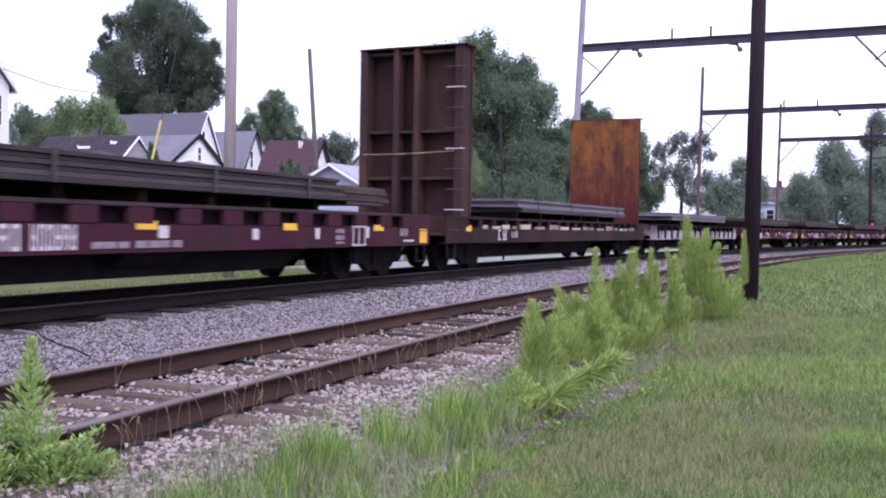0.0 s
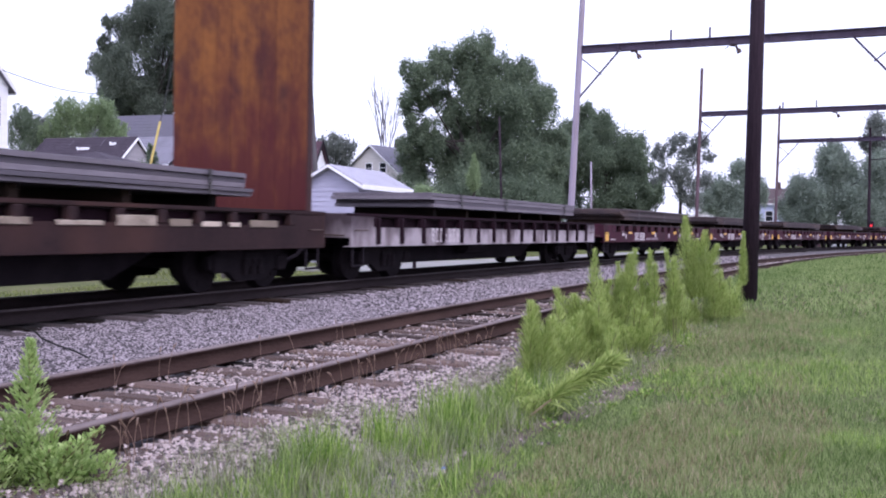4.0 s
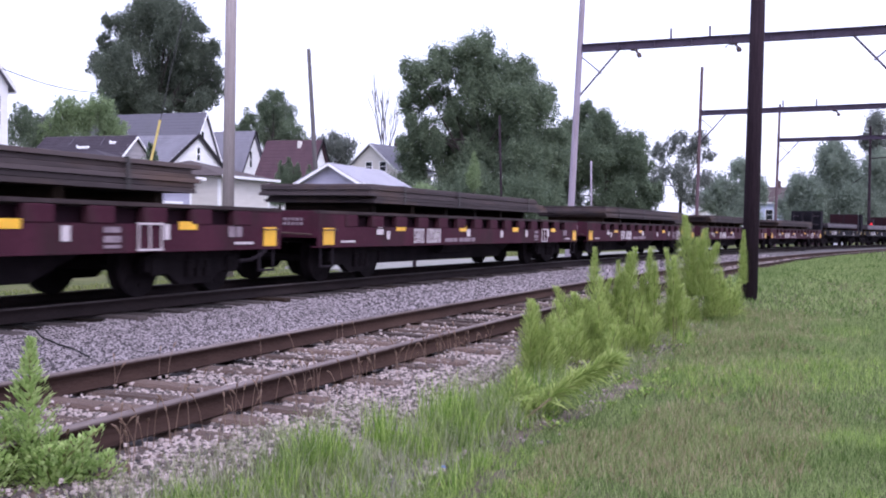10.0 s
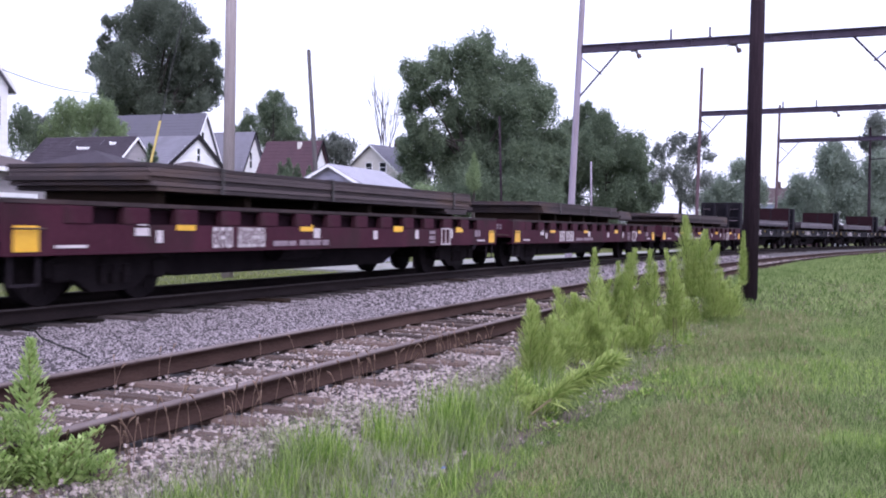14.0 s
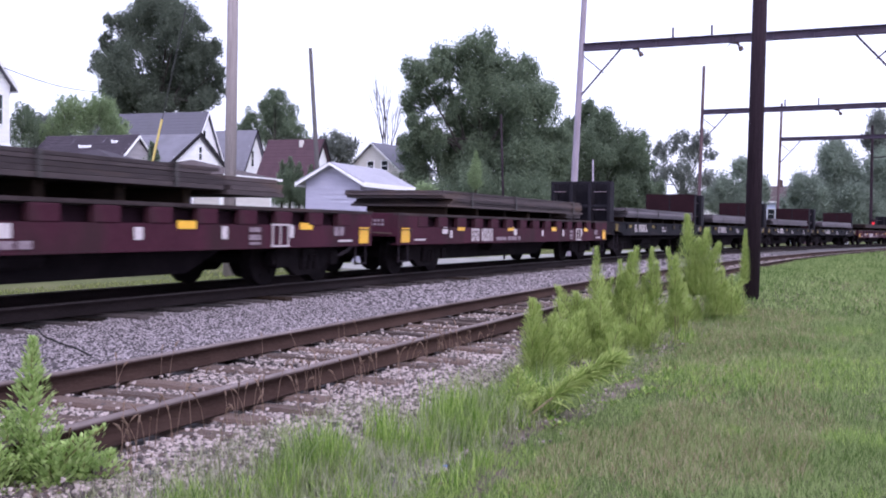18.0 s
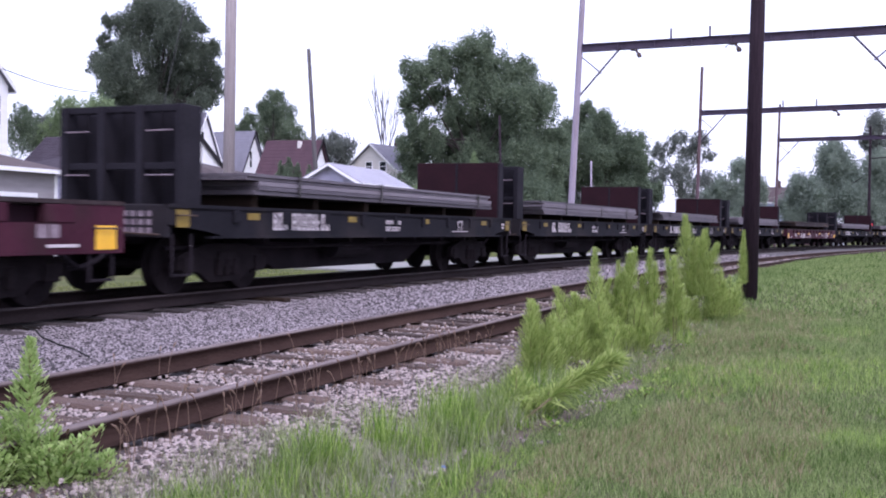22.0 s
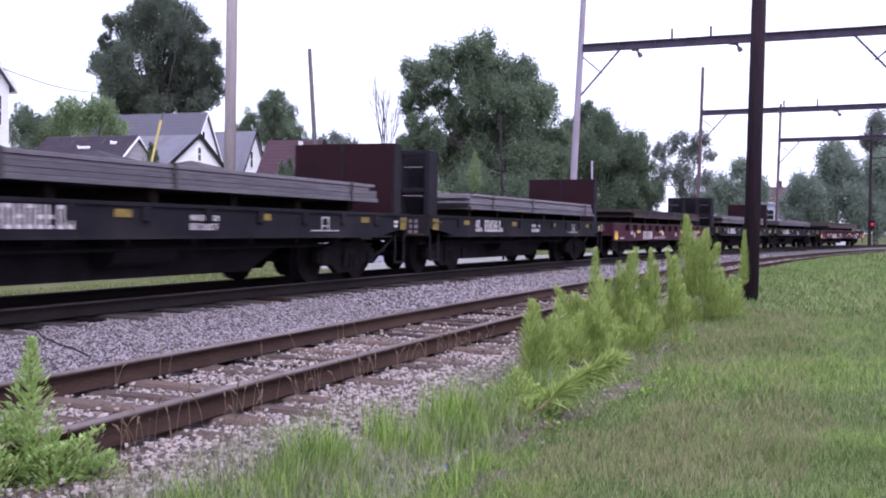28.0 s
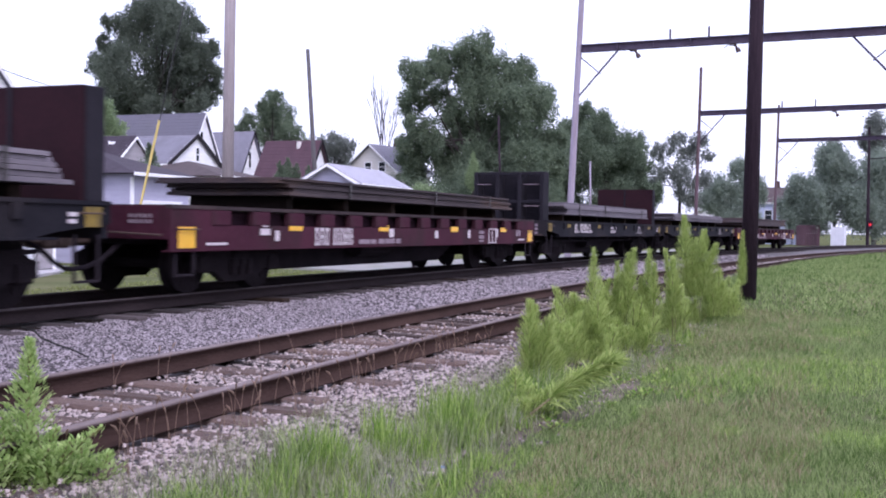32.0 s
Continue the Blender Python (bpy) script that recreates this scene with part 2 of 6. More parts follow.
M_REDROOF = surface("red_brown_shingles", (0.046, 0.023, 0.033), (0.072, 0.036, 0.049), 2, 0.9, 0.5, fine=12, vary=0.5)
M_METALROOF = surface("pale_metal_roof", (0.36, 0.345, 0.4), (0.46, 0.445, 0.51), 1, 0.5, 0.1, 0.2)
M_BRICK = surface("chimney_brick", (0.063, 0.03645, 0.03465), (0.1008, 0.0648, 0.0594), 6, 0.9, 0.4)
M_GLASS = surface("dark_window_glass", (0.015, 0.017, 0.02), (0.03, 0.033, 0.04), 2, 0.05, 0.0)
M_ROAD = surface("pale_concrete_apron", (0.36, 0.345, 0.36), (0.48, 0.46, 0.475), 1, 0.9, 0.2, stain=(0.3, 0.285, 0.29), stain_scale=0.6)
M_ALLEY = surface("dusty_gravel_alley", (0.2, 0.195, 0.18), (0.31, 0.3, 0.285), 1.5, 0.95, 0.3, fine=20, stain=(0.16, 0.17, 0.1), stain_scale=0.5, stain_amount=0.7)
M_CABINET = surface("white_relay_cabinet", (0.6, 0.6, 0.64), (0.75, 0.75, 0.8), 2, 0.5, 0.05)
M_BARK = surface("tree_bark", (0.03, 0.024, 0.023), (0.07, 0.057, 0.052), 4, 0.95, 0.6)
M_DEADWOOD = surface("bare_grey_wood", (0.045, 0.037, 0.04), (0.09, 0.075, 0.08), 4, 0.9, 0.4)
M_LEAF_OAK = leafy("dark_oak_leaves", (0.115, 0.138, 0.105), (0.185, 0.215, 0.165), 0.45)
M_LEAF_WILLOW = leafy("grey_willow_leaves", (0.14, 0.18, 0.122), (0.235, 0.29, 0.19), 0.45)
M_LEAF_MID = leafy("green_leaves", (0.13, 0.168, 0.115), (0.2, 0.25, 0.165), 0.45)
M_LEAF_GREY = leafy("grey_green_leaves", (0.185, 0.2, 0.185), (0.26, 0.285, 0.25))
M_LEAF_BUSH = leafy("light_green_bush_leaves", (0.19, 0.25, 0.13), (0.34, 0.43, 0.235), 0.4)
M_WEED = leafy("weed_leaves", (0.27, 0.36, 0.095), (0.54, 0.62, 0.22), 0.55)
M_STEM = surface("weed_stem", (0.12, 0.14, 0.04), (0.22, 0.2, 0.08), 8, 0.8, 0.2)
M_GRASS = leafy("lawn_grass", (0.105, 0.17, 0.045), (0.35, 0.425, 0.175), 0.65)
M_LUSH = leafy("long_grass", (0.13, 0.24, 0.035), (0.43, 0.54, 0.16), 0.7)
M_PALEGRASS = leafy("seeding_grass", (0.2, 0.215, 0.11), (0.46, 0.46, 0.32), 0.7)
M_STRAW = leafy("dry_grass", (0.22, 0.18, 0.1), (0.52, 0.44, 0.29), 0.7)
M_TRACKGRASS = leafy("rough_trackside_grass", (0.15, 0.18, 0.055), (0.28, 0.31, 0.12), 0.5)
M_PALEBOARD = surface("grimy_pale_board", (0.2, 0.16, 0.125), (0.5, 0.42, 0.34), 5, 0.9, 0.2, vary=0.8, sheen=0.15)
M_GREYPOLE = surface("dark_grey_wood_pole", (0.075, 0.07, 0.075), (0.14, 0.128, 0.13), 3, 0.9, 0.5, fine=20, stretch=(8, 8, 0.5), sheen=0.15)
M_SEED = leafy("dry_seed_head", (0.22, 0.15, 0.11), (0.38, 0.28, 0.22))
M_LILAC = surface("lilac_grey_clapboard", (0.36, 0.345, 0.46), (0.46, 0.445, 0.56), 1.2, 0.8, 0.1, fine=8, stretch=(1, 1, 6))
M_RUSTMAST = surface("rusty_gantry_mast", (0.075, 0.048, 0.062), (0.15, 0.1, 0.115), 2, 0.85, 0.2, stretch=(4, 4, 0.4), stain=(0.2, 0.13, 0.1), sheen=0.2)
M_FAINT = surface("grimed_white_lettering", (0.13, 0.09, 0.115), (0.34, 0.28, 0.31), 14, 0.8, 0.05, sheen=0.15)
# Paler leaves for far trees; the haze of distance is in the colour.
M_LEAF_HAZE = leafy("hazed_distant_leaves", (0.2185, 0.2587, 0.2185), (0.3105, 0.368, 0.2932))
M_BUSHWEED = leafy("pale_weed_leaves", (0.3, 0.42, 0.13), (0.58, 0.69, 0.3), 0.6)
M_DIRT = surface("bare_damp_soil", (0.06, 0.045, 0.035), (0.17, 0.135, 0.11), 5, 0.95, 0.9, fine=38, stain=(0.21, 0.17, 0.14), stain_scale=2.5, stain_amount=0.5, sheen=0.2)
M_BLUE_SCRAP = surface("blue_plastic", (0.1, 0.17, 0.5), (0.16, 0.25, 0.62), 8, 0.5, 0.1)
M_RED = surface("red_signal_lens", (0.6, 0.02, 0.02), (0.7, 0.03, 0.03), 3, 0.3, 0.0)
M_RED.node_tree.nodes["Principled BSDF"].inputs["Emission Color"].default_value = (1, 0.03, 0.05, 1)
M_RED.node_tree.nodes["Principled BSDF"].inputs["Emission Strength"].default_value = 0.5


# ---------------------------------------------------------------- building helpers
class Solid:
    """Collects boxes, rods and sheets into one mesh."""

    def __init__(self):
        self.v, self.f = [], []

    def add(self, verts, faces):
        n = len(self.v)
        self.v += [tuple(p) for p in verts]
        self.f += [tuple(n + i for i in f) for f in faces]
        return self

    def box(self, x0, x1, y0, y1, z0, z1, c=0.0, m=None):
        """A box, with chamfered edges where c is given."""
        if c <= 0:
            vs = [(x, y, z) for z in (z0, z1) for y in (y0, y1) for x in (x0, x1)]
            fs = [(0, 2, 3, 1), (4, 5, 7, 6), (0, 1, 5, 4), (2, 6, 7, 3), (0, 4, 6, 2), (1, 3, 7, 5)]
        else:
            vs, ids = [], {}
            for sx in (0, 1):
                for sy in (0, 1):
                    for sz in (0, 1):
                        o = ((x0, x1)[sx], (y0, y1)[sy], (z0, z1)[sz])
                        d = ((c, -c)[sx], (c, -c)[sy], (c, -c)[sz])
                        for ax in range(3):
                            q = [o[i] + (d[i] if i != ax else 0) for i in range(3)]
                            ids[sx, sy, sz, ax] = len(vs)
                            vs.append(q)
            fs = []
            for ax in range(3):
                u, w = (ax + 1) % 3, (ax + 2) % 3
                for s in (0, 1):
                    ring = []
                    for a, b in ((0, 0), (1, 0), (1, 1), (0, 1)):
                        k = [0, 0, 0]
                        k[ax], k[u], k[w] = s, a, b
                        ring.append(ids[(*k, ax)])
                    fs.append(ring if s else ring[::-1])
                for a in (0, 1):
                    for b in (0, 1):
                        k0, k1 = [0, 0, 0], [0, 0, 0]
                        k0[u], k0[w], k1[u], k1[w] = a, b, a, b
                        k1[ax] = 1
                        ring = [ids[(*k0, u)], ids[(*k1, u)], ids[(*k1, w)], ids[(*k0, w)]]
                        fs.append(ring if a != b else ring[::-1])
            for sx in (0, 1):
                for sy in (0, 1):
                    for sz in (0, 1):
                        ring = [ids[sx, sy, sz, a] for a in range(3)]
                        fs.append(ring if (sx + sy + sz) % 2 else ring[::-1])
        if m is not None:
            vs = [m @ Vector(p) for p in vs]
        return self.add(vs, fs)

    def rod(self, a, b, r0, r1=None, n=8, caps=True):
        """A round bar from a to b."""
        a, b = Vector(a), Vector(b)
        r1 = r0 if r1 is None else r1
        d = (b - a).normalized()
        u = d.orthogonal().normalized()
        w = d.cross(u)
        vs = []
        for p, r in ((a, r0), (b, r1)):
            vs += [p + r * (math.cos(k * math.tau / n) * u + math.sin(k * math.tau / n) * w) for k in range(n)]
        fs = [(k, (k + 1) % n, n + (k + 1) % n, n + k) for k in range(n)]
        if caps:
            fs += [tuple(range(n))[::-1], tuple(range(n, 2 * n))]
        return self.add(vs, fs)

    def tube(self, points, r, n=6):
        """A bent round bar through the points, in one piece."""
        pts = [Vector(p) for p in points]
        vs, fs = [], []
        for i, p in enumerate(pts):
            d = (pts[min(i + 1, len(pts) - 1)] - pts[max(i - 1, 0)]).normalized()
            u = d.cross(Vector((0.31, 0.17, 0.93))).normalized()
            w = d.cross(u)
            vs += [p + r * (math.cos(k * math.tau / n) * u + math.sin(k * math.tau / n) * w) for k in range(n)]
        for i in range(len(pts) - 1):
            fs += [(i * n + k, i * n + (k + 1) % n, (i + 1) * n + (k + 1) % n, (i + 1) * n + k) for k in range(n)]
        fs += [tuple(range(n))[::-1], tuple(range(len(vs) - n, len(vs)))]
        return self.add(vs, fs)

    def prism(self, outline, axis, lo, hi):
        """A flat outline (two coordinates a point) drawn out along an axis."""
        n = len(outline)
        vs = []
        for q in (lo, hi):
            for a, b in outline:
                vs.append({"x": (q, a, b), "y": (a, q, b), "z": (a, b, q)}[axis])
        fs = [(k, (k + 1) % n, n + (k + 1) % n, n + k) for k in range(n)]
        fs += [tuple(range(n))[::-1], tuple(range(n, 2 * n))]
        return self.add(vs, fs)

    def mesh(self, name, material, smooth=False):
        me = bpy.data.meshes.new(name)
        me.from_pydata(self.v, [], self.f)
        me.materials.append(material)
        bm = bmesh.new()
        bm.from_mesh(me)
        bmesh.ops.recalc_face_normals(bm, faces=bm.faces)
        bm.to_mesh(me)
        bm.free()
        if smooth:
            me.shade_smooth()
        return me


def quick_mesh(name, verts, faces, material):
    """A mesh from arrays of vertices and of faces with equal numbers of corners."""
    me = bpy.data.meshes.new(name)
    nv, (nf, k) = len(verts), faces.shape
    me.vertices.add(nv)
    me.vertices.foreach_set("co", np.ascontiguousarray(verts, dtype=np.float32).ravel())
    me.loops.add(nf * k)
    me.loops.foreach_set("vertex_index", np.ascontiguousarray(faces, dtype=np.int32).ravel())
    me.polygons.add(nf)
    me.polygons.foreach_set("loop_start", np.arange(0, nf * k, k, dtype=np.int32))
    me.polygons.foreach_set("loop_total", np.full(nf, k, dtype=np.int32))
    me.materials.append(material)
    me.update(calc_edges=True)
    return me


def empty(name, m=None):
    ob = new(name)
    ob.empty_display_size = 0.3
    if m is not None:
        ob.matrix_basis = m
    return ob


def part(name, solid, material, parent, label="", at=None, smooth=False):
    """One mesh object under a thing or a part. solid: a Solid, or a mesh that is already made."""
    me = solid if isinstance(solid, bpy.types.Mesh) else solid.mesh(name, material, smooth)
    ob = new(name, me)
    ob.parent = parent
    if at is not None:
        ob.matrix_basis = at
    return tagged(ob, label)


# ---------------------------------------------------------------- the line of the railway
BEND = 0.0027          # one over the radius of the curve
MAIN_X = -9.57         # centre of the main track beside the camera
MAIN_Z, SIDE_Z = 0.467, 0.322   # tops of the rails
SIDING = 4.82          # from the main track's centre to the siding's


def track(s, off=0.0, z=0.0):
    """The place s metres along the main track and off metres to its right, and the turn there in degrees."""
    if s <= 0:
        return (MAIN_X + off, s, z), 0.0
    a = s * BEND
    return (MAIN_X + (1 - math.cos(a)) / BEND + off * math.cos(a), math.sin(a) / BEND - off * math.sin(a), z), -math.degrees(a)


def on_track(s, off=0.0, z=0.0):
    (x, y, z), turn = track(s, off, z)
    return pose(x, y, z, 0, 0, turn)


def sweep(name, profile, s0, s1, step, material, closed=True):
    """A profile of (off, z) points carried along the railway's line."""
    ss = np.arange(s0, s1 + step * 0.5, step)
    n = len(profile)
    verts = np.array([track(s, o, z)[0] for s in ss for o, z in profile])
    faces = []
    for i in range(len(ss) - 1):
        for k in range(n if closed else n - 1):
            j = (k + 1) % n
            faces.append((i * n + k, i * n + j, (i + 1) * n + j, (i + 1) * n + k))
    return quick_mesh(name, verts, np.array(faces)[:, ::-1], material)


# ---------------------------------------------------------------- ground and trackbed
def grid_lines(near, far, lo, hi):
    a = list(np.arange(lo, hi + 0.01, near))
    return np.array([-far, -600, -200, -120] + a + [200, 600, far])


def lawn_height(x, y):
    """Gentle unevenness of the ground."""
    return 0.05 * noise.noise((x * 0.25, y * 0.25, 3.0)) + 0.02 * noise.noise((x * 0.9, y * 0.9, 7.0))


gx, gy = grid_lines(1.5, 3000, -75, 75), grid_lines(1.5, 3000, -60, 165)
gv = []
for y in gy:
    for x in gx:
        inside = -75 <= x <= 75 and -60 <= y <= 165
        gv.append((x, y, lawn_height(x, y) - 0.05 if inside else -0.05))
nx = len(gx)
gf = [(j * nx + i, j * nx + i + 1, (j + 1) * nx + i + 1, (j + 1) * nx + i) for j in range(len(gy) - 1) for i in range(nx - 1)]
ground = new("ground", quick_mesh("ground", np.array(gv), np.array(gf), M_SOIL))
ground.data.shade_smooth()
tagged(ground, "grassy ground with dry patches beside the railway", "ground", kind="structure")

BED = [(-4.6, -0.3), (-3.4, -0.02), (-1.9, 0.2), (-1.2, 0.235), (0.95, 0.24), (1.3, 0.24), (1.75, 0.2), (2.7, 0.09), (3.3, 0.07), (3.7, 0.1), (6.0, 0.1),
       (6.5, 0.07), (7.2, -0.03), (8.0, -0.3)]


def bed_height(off):
    return float(np.interp(off, [p[0] for p in BED], [p[1] for p in BED]))


trackbed = new("trackbed", sweep("trackbed", BED, -30, 190, 1.0, M_BED, closed=False))
tagged(trackbed, "bed of crushed stone under both railway tracks", "railway bed", kind="structure")

dark_bed = new("oily_ballast", sweep("oily_ballast", [(-1.5, 0.2), (-1.3, 0.25), (0.9, 0.258), (0.98, 0.22)], -30, 190, 1.0, M_DARKBED, closed=False))
tagged(dark_bed, "dark ballast between the rails of the main track", "railway bed", kind="structure")
alley = new("road", Solid().box(-1.6, 1.6, 0, 60, -0.25, -0.01).mesh("road", M_ALLEY))
alley.matrix_basis = pose(-15.5, 29.6, 0.04, 0, 0, -7)
tagged(alley, "pale gravel alley running behind the railway", "road", kind="structure")
apron = new("pavement", Solid().prism([(-26.0, -12.0), (-16.0, -12.0), (-16.5, 14.5), (-18.6, 19.0), (-20.6, 23.0), (-22.4, 25.6), (-26.0, 26.4)], "z", -0.25, 0.025).mesh("pavement", M_ROAD))
tagged(apron, "pale concrete apron before the garages", "pavement", kind="structure")



def verge_height(s, off):
    """A grassy bank that rises beside the siding farther along the line."""
    q = np.clip((np.asarray(s, float) - 15.0) / 16.0, 0, 1)
    return -0.07 + q * q * (3 - 2 * q) * 0.34 * np.interp(off, [6.0, 6.15, 6.45, 7.2, 9.0, 14.0], [0.0, 0.42, 0.95, 1.0, 0.8, 0.0])


verge_s, verge_o = np.arange(15.0, 130.0, 1.0), [6.0, 6.15, 6.3, 6.45, 6.8, 7.2, 8.0, 9.0, 11.0, 14.0]
vv = np.array([track(q, o, float(verge_height(q, o)) + 0.02 * noise.noise((q * 0.8, o * 1.5, 6.0)))[0] for q in verge_s for o in verge_o])
nv = len(verge_o)
vf = np.array([(j * nv + k, (j + 1) * nv + k, (j + 1) * nv + k + 1, j * nv + k + 1) for j in range(len(verge_s) - 1) for k in range(nv - 1)])
verge = new("verge", quick_mesh("verge", vv, vf[:, ::-1], M_SOIL))
verge.data.shade_smooth()
tagged(verge, "low grassy bank beside the siding", "ground", kind="structure")

RAIL = [(-0.07, 0.0), (0.07, 0.0), (0.07, 0.012), (0.012, 0.03), (0.009, 0.125), (0.036, 0.135), (0.036, 0.165), (-0.036, 0.165), (-0.036, 0.135),
        (-0.009, 0.125), (-0.012, 0.03), (-0.07, 0.012)]
HEAD = [(-0.037, 0.150), (0.037, 0.150), (0.036, 0.166), (0.028, 0.171), (-0.028, 0.171), (-0.036, 0.166)]


def lay_track(name, label, centre, top, rail_paint, head_paint):
    t = empty(name)
    tagged(t, label, "railway track", kind="structure")
    for side in (-0.7535, 0.7535):
        base = top - 0.171
        r = part("rail", sweep("rail", [(centre + side + a, base + b) for a, b in RAIL], -30, 190, 1.0, rail_paint), rail_paint, t, "rust-brown steel rail")
        part("rail_head", sweep("rail_head", [(centre + side + a, base + b) for a, b in HEAD], -30, 190, 1.0, head_paint), head_paint, r, "worn brighter running surface")
    return t


main_track = lay_track("main_track", "main railway track on dark ties under the train", 0.0, MAIN_Z, M_MAINRAIL, M_MAINHEAD)
siding_track = lay_track("siding_track", "rusty siding track on weathered ties with weeds", SIDING, SIDE_Z, M_RAIL, M_RAILHEAD)

# ---------------------------------------------------------------- the train
SPEED = 5.746
HALF = 1.5             # half the width of a car
DECK = 1.27            # deck above the rail


def wheel_mesh():
    s = Solid()
    for x in (-0.7535, 0.7535):
        inner = -1 if x > 0 else 1
        s.rod((x - 0.065, 0, 0), (x + 0.065, 0, 0), 0.42, 0.42, 24)
        s.rod((x + inner * 0.065, 0, 0), (x + inner * 0.1, 0, 0), 0.447, 0.447, 24)
        s.rod((x - inner * 0.065, 0, 0), (x - inner * 0.1, 0, 0), 0.13, 0.1, 12)
        for k in range(6):
            a = k * math.tau / 6
            s.rod((x - inner * 0.075, 0.27 * math.cos(a), 0.27 * math.sin(a)), (x - inner * 0.06, 0.27 * math.cos(a), 0.27 * math.sin(a)), 0.05, 0.05, 8)
    s.rod((-1.0, 0, 0), (1.0, 0, 0), 0.075, 0.075, 10)
    return s.mesh("wheel_set", M_TRUCK)


WHEEL_MESH = wheel_mesh()
FRAME_OUTLINE = [(-1.1, 0.36), (-1.1, 0.55), (-0.95, 0.6), (-0.45, 0.72), (0.45, 0.72), (0.95, 0.6), (1.1, 0.55), (1.1, 0.36), (0.75, 0.34), (0.6, 0.3),
                 (0.38, 0.16), (-0.38, 0.16), (-0.6, 0.3), (-0.75, 0.34)]
wheel_sets = []


def add_truck(car, y):
    """A four-wheeled truck under a car."""
    s = Solid().box(-1.15, 1.15, -0.2, 0.2, 0.38, 0.62, 0.02).box(-0.25, 0.25, -0.25, 0.25, 0.6, 0.75)
    t = part("truck", s, M_TRUCK, car, "grimy black four-wheel truck", pose(0, y, 0))
    for x in (-1, 1):
        f = Solid().prism([(a, b) for a, b in FRAME_OUTLINE], "x", x * 1.05 - 0.06, x * 1.05 + 0.06)
        for q in (-0.88, 0.88):
            f.box(x * 1.05 - 0.1, x * 1.05 + 0.1, q - 0.13, q + 0.13, 0.3, 0.54, 0.02)
        for q in (-0.2, 0.0, 0.2):
            f.rod((x * 1.14, q, 0.26), (x * 1.14, q, 0.5), 0.06, 0.06, 8)
        part("side_frame", f, M_TRUCK, t)
    for q in (-0.88, 0.88):
        w = part("wheel_set", WHEEL_MESH, M_TRUCK, t)
        w.matrix_parent_inverse = pose(0, q, 0.42)
        wheel_sets.append(w)


def lettering(car, x, y, z, rows, name="lettering", label="rows of worn white lettering"):
    """Unreadable lettering as bars; rows of (y from, y to, z from, z to)."""
    if name in ("lettering", "stencil"):
        for a, b, lo, hi in rows:
            part(name, Solid().box(x, x + 0.006, y + a, y + b, z + lo, z + hi), M_LETTER if name == "stencil" else M_FAINT, car, label)
        return
    if name == "ladder":
        signs = [rows]
    else:                       # one part for each character
        signs, reach = [], -9.0
        for row in rows:
            if row[0] > reach + 1e-6:
                signs.append([])
            signs[-1].append(row)
            reach = max(reach, row[1])
    for sign in signs:
        s = Solid()
        for a, b, lo, hi in sign:
            s.box(x, x + 0.006, y + a, y + b, z + lo, z + hi)
        part(name, s, M_LETTER, car, label)


def glyph_bars(n, width, height, gap=0.35, seed=1):
    """A run of n unreadable characters, each a few upright and level strokes."""
    rnd = random.Random(seed)
    rows, w = [], width / n
    for k in range(n):
        a = k * w
        st = w * 0.17
        rows.append((a, a + st, 0, height))
        if rnd.random() < 0.75:
            rows.append((a + w * (1 - gap) - st, a + w * (1 - gap), 0, height))
        for lv in rnd.sample((0.0, 0.42, 0.84), 2):
            rows.append((a + st, a + w * (1 - gap) - st, lv * height, lv * height + 0.16 * height))
    return rows


